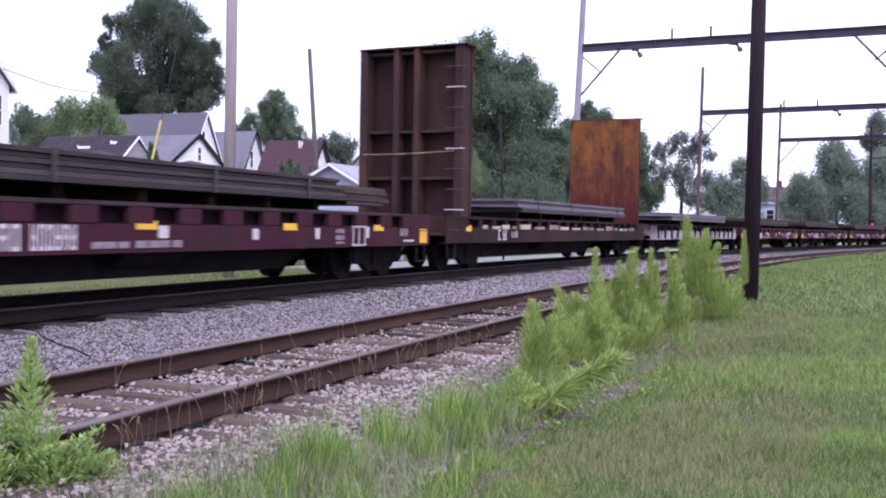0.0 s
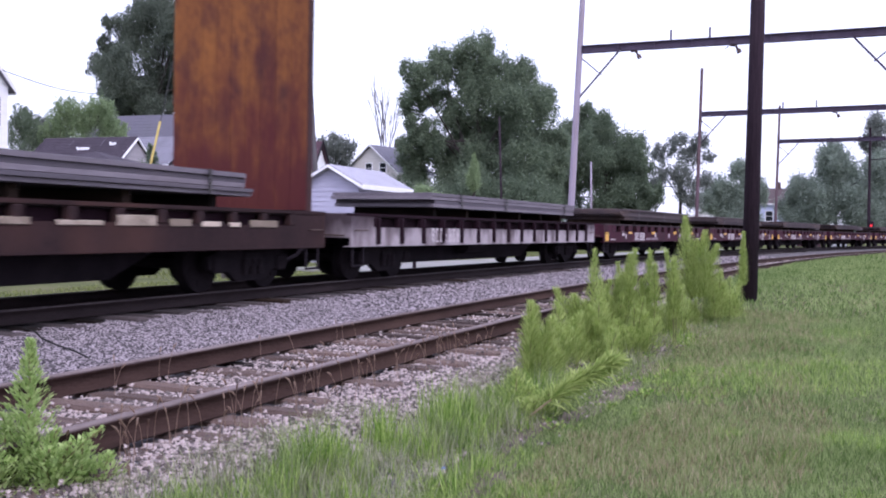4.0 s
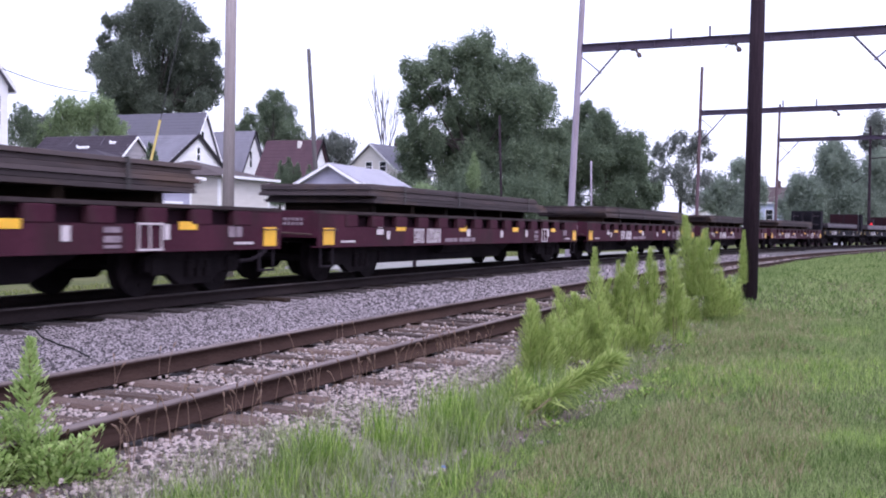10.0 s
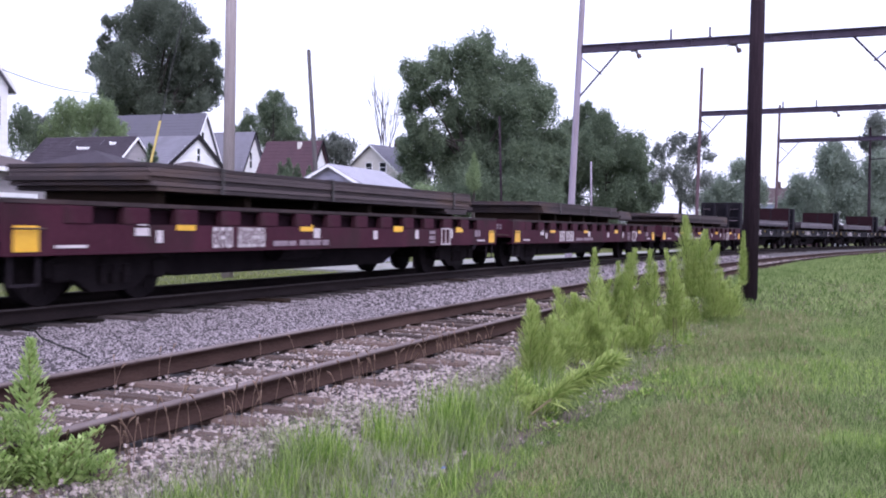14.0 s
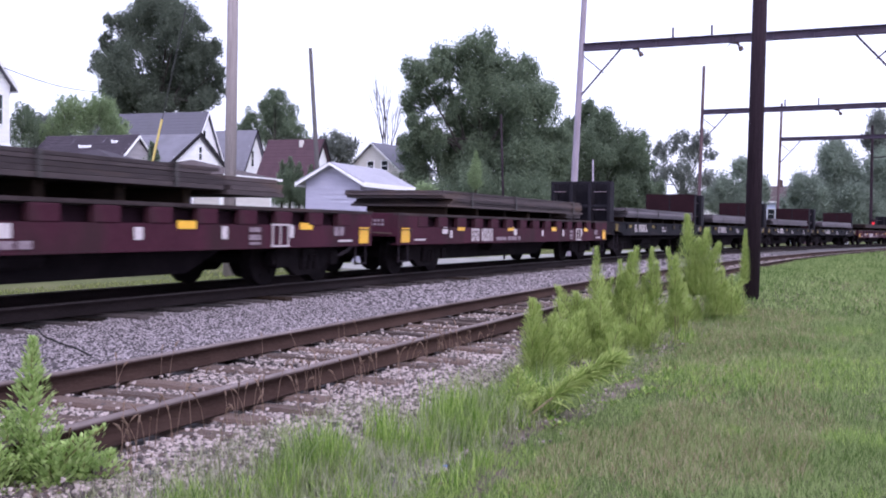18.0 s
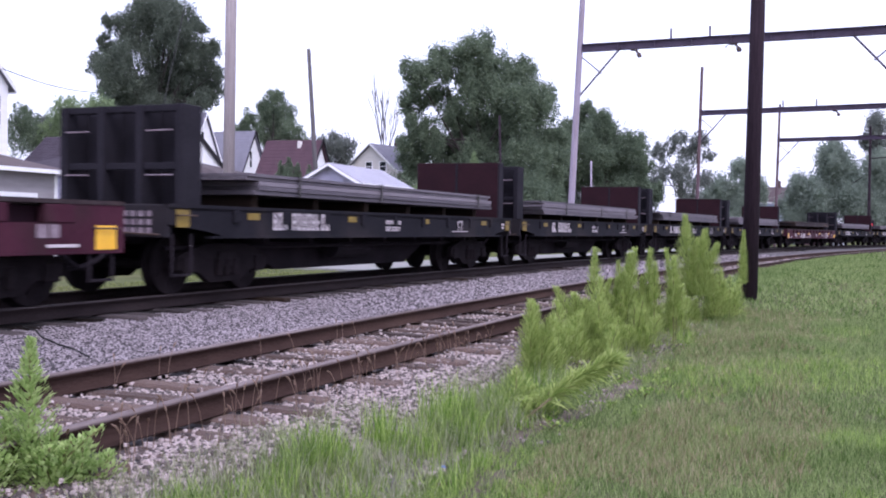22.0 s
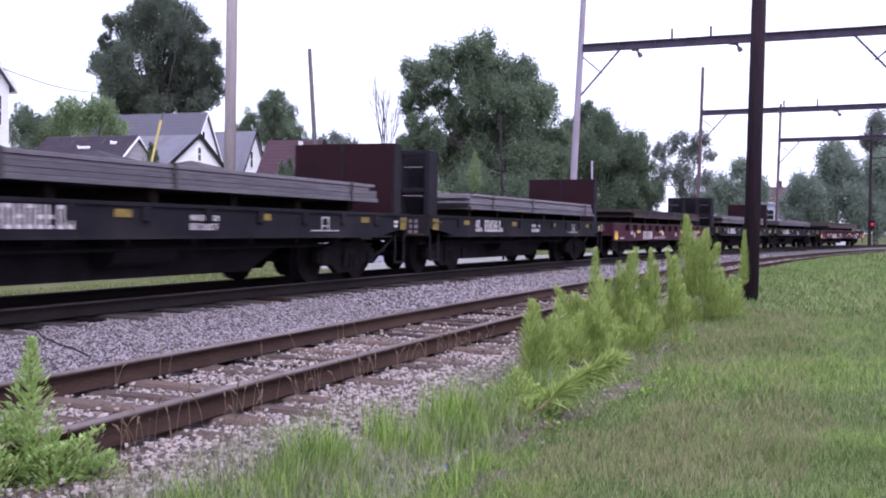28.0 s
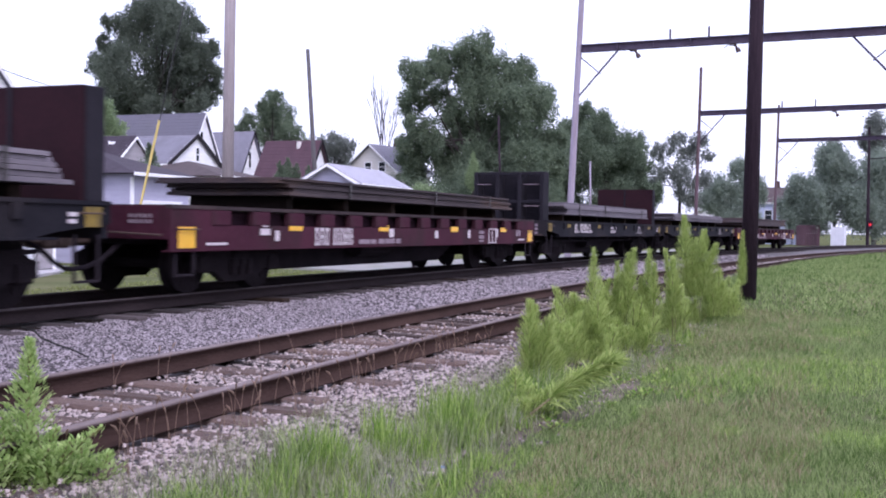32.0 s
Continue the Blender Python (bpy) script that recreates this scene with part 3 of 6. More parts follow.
def frame_parts(car, length, paint, low, style):
    """Underframe, deck, sills, ends, couplers and trucks that all the cars have."""
    h = length / 2
    part("deck", Solid().box(-1.42, 1.42, -h + 0.05, h - 0.05, DECK - 0.07, DECK - 0.004), M_DECK, car, "grimy plank deck")
    deep = 0.24 if style == "black" else 0.25
    belly = [(-h + 0.4, 0.95), (-h + 0.4, 0.72), (-h + 3.1, 0.64), (-h + 4.1, deep), (h - 4.2, deep), (h - 3.2, 0.64), (h - 0.4, 0.72), (h - 0.4, 0.95)]
    part("center_sill", Solid().prism(belly, "x", -0.5, 0.5), M_UNDER, car, "deep black fish-bellied centre sill")
    for k in range(7):
        y = -h + 2.6 + k * (length - 5.2) / 6
        part("cross_bearer", Solid().box(-1.3, 1.3, y - 0.05, y + 0.05, 0.72, DECK - 0.08), M_UNDER, car)
    part("brake_tank", Solid().rod((0.75, -1.2, 0.62), (0.75, 0.1, 0.62), 0.2, 0.2, 12), M_UNDER, car, "black brake reservoir slung under the frame")
    part("brake_pipe", Solid().rod((0.95, -h + 0.6, 0.66), (0.95, h - 0.6, 0.66), 0.03, 0.03, 6), M_UNDER, car)
    for e in (-1, 1):
        y = e * h
        part("end_sill", Solid().box(-HALF + 0.03, HALF - 0.03, min(y, y - e * 0.1), max(y, y - e * 0.1), low + (0.0 if style == "black" else 0.16), DECK - 0.01, 0.01), paint, car)
        c = Solid().box(-0.14, 0.14, min(y, y + e * 0.34), max(y, y + e * 0.34), 0.72, 0.96, 0.02)
        c.box(-0.2, 0.16, min(y + e * 0.34, y + e * 0.62), max(y + e * 0.34, y + e * 0.62), 0.66, 1.0, 0.04)
        part("coupler", c, M_IRON, car, "rusty knuckle coupler")
        pts = [(0.5, y - e * 0.35, 0.8), (0.5, y - e * 0.08, 0.68), (0.48, y + e * 0.18, 0.5), (0.43, y + e * 0.42, 0.41), (0.38, y + e * 0.62, 0.4)]
        part("air_hose", Solid().tube(pts, 0.034), M_UNDER, car, "black rubber air hose")
        lever = Solid().rod((0.2, y + e * 0.05, 0.9), (HALF - 0.1, y + e * 0.06, 0.86), 0.014, 0.014, 6)
        part("uncoupling_lever", lever, M_IRON, car)
        add_truck(car, h - (1.85 if style == "black" else 1.68) if e > 0 else -h + (1.8 if style == "black" else 2.1))
        for x in (-1, 1):
            st = Solid()
            yy = y - e * 0.35
            for d in (-0.2, 0.2):
                st.box(x * (HALF - 0.05) - 0.012, x * (HALF - 0.05) + 0.012, yy + d - 0.02, yy + d + 0.02, 0.3, low + 0.05)
            st.box(x * (HALF - 0.05) - 0.03, x * (HALF - 0.05) + 0.03, yy - 0.2, yy + 0.2, 0.3, 0.33)
            part("sill_step", st, M_UNDER, car)
            g = Solid().rod((x * (HALF + 0.05), yy - 0.2, low + 0.3), (x * (HALF + 0.05), yy + 0.2, low + 0.3), 0.011, 0.011, 6)
            for d in (-0.2, 0.2):
                g.rod((x * (HALF - 0.01), yy + d, low + 0.3), (x * (HALF + 0.05), yy + d, low + 0.3), 0.011, 0.011, 6)
            part("grab_iron", g, M_IRON, car)


def side_sills(car, length, paint, low, web_top, post_gap, post_w=0.12, recess=None, end_plain=1.1, upper=None, post_paint=None):
    """Side sills: a plain lower web, a recess with posts above it, and a top rail."""
    h = length / 2
    post = Solid().box(-0.055, 0.055, -post_w / 2, post_w / 2, 0, DECK - 0.06 - web_top, 0.01).mesh("stake_pocket", post_paint or paint)
    for x in (-1, 1):
        s = Solid()
        xo, xi = x * HALF, x * (HALF - 0.03)
        # the web, notched over the trucks' outer wheels
        s.prism([(-h, low + 0.02), (-h, DECK - 0.05), (-h + end_plain, DECK - 0.05), (-h + end_plain, web_top), (h - end_plain, web_top), (h - end_plain, DECK - 0.05),
                 (h, DECK - 0.05), (h, low + 0.02)], "x", min(xo, xi), max(xo, xi))
        s.box(min(xo, x * (HALF - 0.14)), max(xo, x * (HALF - 0.14)) + 0.0, -h, h, low, low + 0.018)
        part("side_sill", s, paint, car)
        part("top_rail", Solid().box(min(x * (HALF + 0.012), x * (HALF - 0.1)), max(x * (HALF + 0.012), x * (HALF - 0.1)), -h, h, DECK - 0.05, DECK), upper or paint, car)
        # Dark backing sheet: its colour holds the shade inside the sill openings.
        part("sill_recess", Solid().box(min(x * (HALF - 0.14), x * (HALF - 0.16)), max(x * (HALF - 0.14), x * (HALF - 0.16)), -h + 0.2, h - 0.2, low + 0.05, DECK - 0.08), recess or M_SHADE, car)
        n = int((length - 2 * end_plain) / post_gap)
        for k in range(n + 1):
            y = -h + end_plain + k * (length - 2 * end_plain) / n
            part("stake_pocket", post, paint, car, at=pose(x * (HALF - 0.04), y, web_top))


def reflector(car, y, z, w, t, sheet=None):
    for x in (-1, 1):
        xx = x * (HALF + 0.004)
        part("reflector", Solid().box(min(xx, xx + x * 0.006), max(xx, xx + x * 0.006), y - w / 2, y + w / 2, z - t / 2, z + t / 2), sheet or M_YELLOW, car, "yellow reflective sheet" if sheet is None else "dirty yellow reflective sheet")


def end_marks(car, y, z, x0, width, height, rows):
    """Rows of unreadable white lettering on the front end sill."""
    step = width / 5
    for row in range(rows):
        for k in range(5):
            q, lo = x0 + k * step, z - row * height * 1.5
            part("stencil", Solid().box(q, q + step * 0.62, y - 0.01, y - 0.003, lo, lo + height), M_FAINT, car, "worn white stencil on the end sill")


def maroon_flat(length=15.15):
    car = empty("flat_car")
    frame_parts(car, length, M_MAROON, 0.64, "maroon")
    side_sills(car, length, M_MAROON, 0.64, 1.0, 0.98, 0.46, upper=M_GRIMERAIL)
    h = length / 2
    for e in (-1, 1):
        reflector(car, e * (h - 0.33), 0.83, 0.36, 0.29)
    for y in (-4.5, -1.4, 2.03, 5.17):
        reflector(car, y, 0.985, 0.4, 0.11)
    X = HALF + 0.005
    lettering(car, X, -3.9, 0.69, glyph_bars(3, 0.5, 0.29, 0.3, seed=3), "reporting_mark", "worn white reporting mark")
    lettering(car, X, -3.3, 0.69, glyph_bars(6, 0.72, 0.29, 0.3, seed=8), "car_number", "worn white car number")
    lettering(car, X, -2.38, 0.7, [(0, 0.42, 0, 0.08), (0.46, 0.66, 0, 0.08), (0.78, 1.0, 0, 0.09), (1.03, 1.44, 0, 0.09), (1.5, 1.7, 0, 0.09)])
    lettering(car, X, -1.17, 0.82, [(0, 0.2, 0, 0.16)], "stencil")
    lettering(car, X, -5.5, 0.86, [(0, 0.26, 0, 0.1), (0.05, 0.22, 0.13, 0.17)], "stencil", "worn white stencil")
    lettering(car, X, -5.1, 0.77, [(0, 0.12, 0, 0.16)], "stencil")
    lettering(car, X, -h + 0.75, 0.72, [(0, 0.5, 0, 0.035)], "stencil")
    lettering(car, X, h - 1.3, 0.72, [(0, 0.5, 0, 0.035)], "stencil")
    end_marks(car, -h, 1.09, 0.8, 0.42, 0.05, 2)
    lettering(car, X, h - 1.45, 0.83, [(0, 0.16, 0, 0.15), (0.2, 0.34, 0, 0.15)])
    lettering(car, X, h - 6.6, 0.79, [(0, 0.16, 0, 0.16)], "stencil")
    lettering(car, X, h - 4.75, 0.79, [(0, 0.14, 0, 0.18)], "stencil")
    lettering(car, X, h - 4.05, 0.7, [(0, 0.3, 0, 0.04), (0, 0.3, 0.07, 0.15), (0, 0.3, 0.19, 0.26)])
    lad, y0 = Solid(), 5.17 - 1.02
    for y in (0.0, 0.22, 0.45):
        lad.box(X, X + 0.02, y0 + y - 0.007, y0 + y + 0.007, 0.66, 1.02)
    for z in (0.66, 0.99):
        lad.box(X, X + 0.022, y0 - 0.03, y0 + 0.48, z, z + 0.025)
    part("ladder", lad, M_LETTER, car, "white-painted side ladder")
    lettering(car, X + 0.002, y0 + 0.51, 0.8, [(0, 0.11, 0, 0.2)], "stencil")
    return tagged(car, "maroon steel flat car with yellow reflectors on its side sill", "railway car", "cars of the train")


def white_flat(length=15.8):
    car = empty("flat_car")
    frame_parts(car, length, M_WHITECAR, 0.66, "white")
    side_sills(car, length, M_WHITECAR, 0.66, 1.02, 1.0, 0.1, end_plain=0.9, upper=M_SHADE, post_paint=M_SHADE)
    h = length / 2
    rib = Solid().box(-0.03, 0.03, -0.055, 0.055, 0, 0.5, 0.008).mesh("side_post", M_SHADE)
    for x in (-1, 1):
        for k in range(15):
            y = -h + 1.0 + k * (length - 2.0) / 14
            part("side_post", rib, M_SHADE, car, "grime-blackened side post", pose(x * (HALF + 0.022), y, 0.7))
    X = HALF + 0.006
    lettering(car, X, -4.5, 0.72, glyph_bars(7, 1.5, 0.3, seed=5), "car_number", "faded car number")
    return tagged(car, "flat car in peeling white paint with grimy black posts", "railway car", "cars of the train")


def black_flat(length=13.4, ends=True):
    car = empty("bulkhead_flat_car" if ends else "flat_car")
    frame_parts(car, length, M_BLACKCAR, 0.82, "black")
    h = length / 2
    for x in (-1, 1):
        s = Solid()
        xo, xi = x * HALF, x * (HALF - 0.04)
        s.prism([(-h, 1.0), (-h, DECK - 0.05), (h, DECK - 0.05), (h, 1.0), (h - 0.9, 0.9), (h - 1.3, 0.82), (-h + 1.3, 0.82), (-h + 0.9, 0.9)], "x", min(xo, xi), max(xo, xi))
        s.box(min(x * (HALF + 0.05), x * (HALF - 0.1)), max(x * (HALF + 0.05), x * (HALF - 0.1)), -h + 0.9, h - 0.9, 0.81, 0.84)
        s.box(min(x * (HALF + 0.03), x * (HALF - 0.1)), max(x * (HALF + 0.03), x * (HALF - 0.1)), -h, h, DECK - 0.05, DECK)
        part("side_sill", s, M_BLACKCAR, car)
        for k in range(9):
            y = -h + 1.5 + k * (length - 3.0) / 8
            part("stake_pocket", Solid().box(x * HALF - 0.045, x * HALF + 0.045, y - 0.07, y + 0.07, DECK - 0.24, DECK - 0.055, 0.01), M_BLACKCAR, car)
    for e in (-1, 1):
        reflector(car, e * (h - 0.3), 1.08, 0.28, 0.24, M_DIRTYYELLOW)
    for y in (-4.75, -1.7, 1.45, 4.75):
        reflector(car, y, 1.13, 0.3, 0.1, M_DIRTYYELLOW)
    X = HALF + 0.006
    lettering(car, X, -4.22, 0.93, glyph_bars(3, 0.42, 0.27, 0.3, seed=4), "reporting_mark", "white reporting mark")
    lettering(car, X, -3.68, 0.93, glyph_bars(8, 1.2, 0.27, 0.3, seed=9), "car_number", "white car number")
    lettering(car, X, -0.38, 1.055, glyph_bars(9, 0.66, 0.075, 0.3, seed=12), "load_limit", "small white lettering")
    lettering(car, X, -0.38, 0.93, glyph_bars(8, 0.66, 0.085, 0.3, seed=13), "load_limit", "small white lettering")
    lettering(car, X, 3.0, 0.92, [(0.16, 0.18, 0, 0.24), (0.38, 0.4, 0, 0.24), (0.16, 0.4, 0.22, 0.24), (0.16, 0.4, 0.08, 0.095), (-0.2, 0.75, 0.0, 0.014)], "ladder", "white-painted side ladder")
    end_marks(car, -h, 1.1, 0.62, 0.66, 0.075, 3)
    lettering(car, X, h - 0.72, 1.0, [(0, 0.14, 0, 0.05), (0, 0.16, 0.08, 0.13)], "stencil")
    if ends:
        for e, paint in ((-1, M_BLACKFRAME), (1, M_DULLRED)):
            y0, wide, deep = (-(h - 1.2), 1.08, 0.45) if e < 0 else (h - 0.02, 1.13, 0.32)
            top = DECK + 1.42
            plate = Solid().box(-wide, wide, min(y0, y0 - e * 0.05), max(y0, y0 - e * 0.05), DECK, top, 0.01)
            b = part("bulkhead", plate, paint, car, "low steel bulkhead plate")
            for x in (-wide + 0.03, -0.35, 0.35, wide - 0.03):
                part("bulkhead_post", Solid().box(x - 0.06, x + 0.06, min(y0, y0 + e * deep), max(y0, y0 + e * deep), DECK, top, 0.012), M_BLACKFRAME, b)
            if e > 0:
                part("bulkhead_seam", Solid().box(-0.03, 0.03, y0 - 0.075, y0 - 0.05, DECK, top - 0.01, 0.006), M_BLACKFRAME, b)
            if e < 0:
                for z in (DECK + 0.42, DECK + 1.05):
                    for x0, x1 in ((-0.98, -0.55), (0.5, 0.96)):
                        part("bulkhead_rung", Solid().rod((x0, y0 - deep - 0.012, z), (x1, y0 - deep - 0.012, z), 0.011, 0.011, 6), M_FAINT, b, "thin worn rung")
            for z in (DECK + 0.5, top - 0.1):
                part("bulkhead_rail", Solid().box(-1.0, 1.0, min(y0 + e * (deep - 0.15), y0 + e * (deep - 0.05)), max(y0 + e * (deep - 0.15), y0 + e * (deep - 0.05)), z, z + 0.1, 0.01), M_BLACKFRAME, b)
    return tagged(car, "dusty black flat car with low steel bulkheads" if ends else "dusty black flat car without bulkheads", "railway car", "cars of the train")


BULK_TOP = 5.22


def tall_bulkhead_flat(length=17.7):
    car = empty("bulkhead_flat_car")
    frame_parts(car, length, M_BROWNSILL, 0.66, "brown")
    side_sills(car, length, M_BROWNSILL, 0.66, 1.03, 0.8, 0.16)
    h = length / 2
    X = HALF + 0.006
    lettering(car, X, -5.85, 0.72, glyph_bars(2, 0.62, 0.26, seed=2), "reporting_mark", "worn white reporting mark")
    lettering(car, X, -4.95, 0.78, glyph_bars(4, 0.5, 0.16, seed=6), "car_number", "faded car number")
    rnd = random.Random(4)
    y = -h + 2.0
    while y < h - 1.6:
        w = rnd.choice((0.25, 0.3, 0.75, 0.45))
        part("side_board", Solid().box(HALF - 0.03, HALF + 0.02, y, y + w, 0.99, 0.99 + rnd.uniform(0.06, 0.15), 0.008), M_PALEBOARD, car, "pale board in a stake pocket")
        y += w + rnd.uniform(0.16, 0.42)
    for e in (-1, 1):
        yi = -h + 1.63 if e < 0 else h - 0.36       # the face towards the load
        b = part("bulkhead", Solid().box(-1.36, 1.36, min(yi, yi + e * 0.05), max(yi, yi + e * 0.05), DECK - 0.3, BULK_TOP, 0.01), M_BROWN, car, "tall rust-brown steel bulkhead")
        for x in (-1.3, -0.42, 0.12, 1.22):
            w = 0.1 if abs(x) > 1 else 0.07
            part("bulkhead_post", Solid().box(x - w, x + w, min(yi + e * 0.05, yi + e * (0.5 if e < 0 else 0.22)), max(yi + e * 0.05, yi + e * (0.5 if e < 0 else 0.22)), DECK - 0.3, BULK_TOP, 0.012), M_BROWN, b)
        for z in (DECK + 0.85, DECK + 1.95, BULK_TOP - 0.14):
            for x0, x1 in ((-1.2, -0.5), (-0.34, 0.04), (0.2, 1.1)):
                part("bulkhead_rib", Solid().box(x0, x1, min(yi + e * 0.05, yi + e * (0.4 if e < 0 else 0.2)), max(yi + e * 0.05, yi + e * (0.4 if e < 0 else 0.2)), z, z + 0.07, 0.008), M_BROWN, b)
        part("bulkhead_cap", Solid().box(-1.42, 1.42, min(yi - e * 0.03, yi + e * (0.55 if e < 0 else 0.24)), max(yi - e * 0.03, yi + e * (0.55 if e < 0 else 0.24)), BULK_TOP - 0.01, BULK_TOP + 0.02, 0.008), M_BROWN, b)
        for k in range(9):
            x = -1.34 + k * 2.68 / 9
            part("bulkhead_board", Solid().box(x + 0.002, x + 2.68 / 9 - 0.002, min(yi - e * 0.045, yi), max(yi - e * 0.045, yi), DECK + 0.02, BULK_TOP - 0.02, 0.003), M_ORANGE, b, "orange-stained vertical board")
        if e < 0:
            for k in range(8):
                z = DECK + 0.15 + k * 0.47
                rung = Solid().rod((0.95, yi - 0.58, z), (1.38, yi - 0.58, z), 0.014, 0.014, 6)
                for x in (0.95, 1.38):
                    rung.rod((x, yi - 0.58, z), (x, yi - 0.48, z), 0.014, 0.014, 6)
                part("ladder_rung", rung, M_LETTER if k % 3 == 0 else M_IRON, b, "worn ladder rung")
            chain = Solid().tube([(-1.25 + q * 0.15, yi - 0.54, DECK + 1.45 - 0.02 * math.sin(math.pi * q / 16) + 0.06 * q / 16) for q in range(17)], 0.014, 5)
            part("tie_chain", chain, M_STRAW, b, "slack pale tie strap")
    reflector(car, -h + 1.2, 1.0, 0.3, 0.14)
    return tagged(car, "rust-brown flat car with tall bulkheads at both ends", "railway car", "cars of the train")


def plate_stack(layers, bearers, straps, half=1.25, seed=1, steel=None):
    """Steel plates stacked on timber bearers. layers: (from, to, low, high) along and above the car; each is split into plates."""
    rnd = random.Random(seed)
    st = empty("steel_plate_stack")
    for a, b, lo, hi in layers:
        n = max(1, round((hi - lo) / 0.065))
        t = (hi - lo) / n
        for k in range(n):
            j0, j1, jx = rnd.uniform(-0.12, 0.12), rnd.uniform(-0.12, 0.12), rnd.uniform(-0.035, 0.035)
            part("steel_plate", Solid().box(-half + jx, half + jx, a + j0, b + j1, lo + k * t + 0.004, lo + (k + 1) * t, 0.004), steel or M_PLATE, st)
    for y, lo, hi in bearers:
        part("bearer", Solid().box(-half + 0.24, half - 0.24, y - 0.09, y + 0.09, lo, hi, 0.01), M_BLOCK, st, "dark timber bearer")
    for y, lo, hi in straps:
        s = Solid()
        for x in (-1, 1):
            s.box(min(x * (half + 0.04), x * (half + 0.05)), max(x * (half + 0.04), x * (half + 0.05)), y - 0.035, y + 0.035, lo, hi + 0.012)
        s.box(-half - 0.05, half + 0.05, y - 0.035, y + 0.035, hi + 0.004, hi + 0.012)
        part("strap", s, M_BAND, st, "dark steel strap")
    return tagged(st, "stack of pale grey steel plates on timber bearers" if steel else "stack of grey-brown steel plates on timber bearers", "steel plates", "loads on the cars")


# couplings of the train, as seconds after the first one that passes the camera; each car runs from one to the next
COUPLINGS = [-14.7, -11.85, -8.55, -5.72, -2.75, 0.04, 2.91, 5.74, 8.56, 11.0, 13.48, 16.0, 18.5, 21.4, 23.85, 26.3, 29.1]
KINDS = ["maroon", "tall", "white", "maroon", "maroon", "maroon", "maroon", "maroon", "black", "black", "black", "black", "maroon", "black", "plain", "maroon"]
NUDGE = {0: 0.22, 2: 0.1, 3: 0.05, 4: -0.12, 5: -0.12, 6: -0.12, 7: -0.05}    # cars that ride a little ahead or behind in their couplings
DONE = {}


def coupling_place(lag, t):
    return 12.2 + 0.93 + SPEED * (13 + lag - t)


train = []     # (thing, place at t = 0 of its centre)
for k, kind in enumerate(KINDS):
    s0, s1 = coupling_place(COUPLINGS[k], 0), coupling_place(COUPLINGS[k + 1], 0)
    centre = (s0 + s1) / 2 + NUDGE.get(k, 0.0)
    if kind in DONE:
        car = copy_thing(DONE[kind], on_track(centre, 0, MAIN_Z))
        wheel_sets += [o for o in car.children_recursive if o.name.startswith("wheel_set")]
    else:
        car = {"maroon": maroon_flat, "tall": tall_bulkhead_flat, "white": white_flat, "black": black_flat, "plain": lambda: black_flat(13.4, False)}[kind]()
        car.matrix_basis = on_track(centre, 0, MAIN_Z)
        DONE[kind] = car
    train.append((car, centre))

# the loads: where each stack begins and ends along its car, and what lies beyond it
ENDS = [(-4.5, 4.3), (-3.9, 6.9), (-3.9, 6.45), (-4.8, 5.8), (-5.3, 4.6), (-5.0, 6.5), (-4.85, 3.3), (-4.85, 5.6), (-4.6, 6.0), (-4.4, 6.1), (-4.85, 5.7), (-4.05, 6.3),
        (-4.5, 6.4), (-4.5, 5.5), (-4.5, 5.0), (-4.3, 6.0)]
LOADS = {}
for k, (a, b) in enumerate(ENDS):
    rnd = random.Random(k + 40)
    low, top = 1.46 + rnd.uniform(-0.03, 0.04), 1.82 + rnd.uniform(-0.03, 0.03)
    step = low + (top - low) * rnd.choice((0.35, 0.5, 0.65))
    layers = [(a + rnd.uniform(0.0, 0.5), b, low, step), (a, b - rnd.uniform(0.0, 0.25), step + 0.002, top)]
    if k in (0, 6):
        layers.append((b + 0.05, b + (1.75 if k == 0 else 1.5), low - 0.06, top - 0.1))
    if k == 4:
        layers.append((b + 0.05, b + 0.6, low + 0.02, top - 0.14))
    if k in (5, 7):
        layers.append((b - 1.6, b - 0.3, DECK + 0.06, low - 0.005))
    n = 6
    bearers = [(a + 0.6 + q * (b - a - 1.2) / (n - 1), DECK, low) for q in range(n)]
    straps = [(a + f * (b - a), low, top) for f in ((0.14, 0.42, 0.9) if k % 3 else (0.2, 0.55, 0.85))]
    LOADS[k] = (layers, bearers, straps)
for k, (layers, bearers, straps) in LOADS.items():
    st = plate_stack(layers, bearers, straps, seed=k + 1, steel=M_PLATE_PALE if KINDS[k] in ("black", "plain", "white", "tall") else None)
    st.matrix_basis = on_track(train[k][1], 0, MAIN_Z)
    train.append((st, train[k][1]))

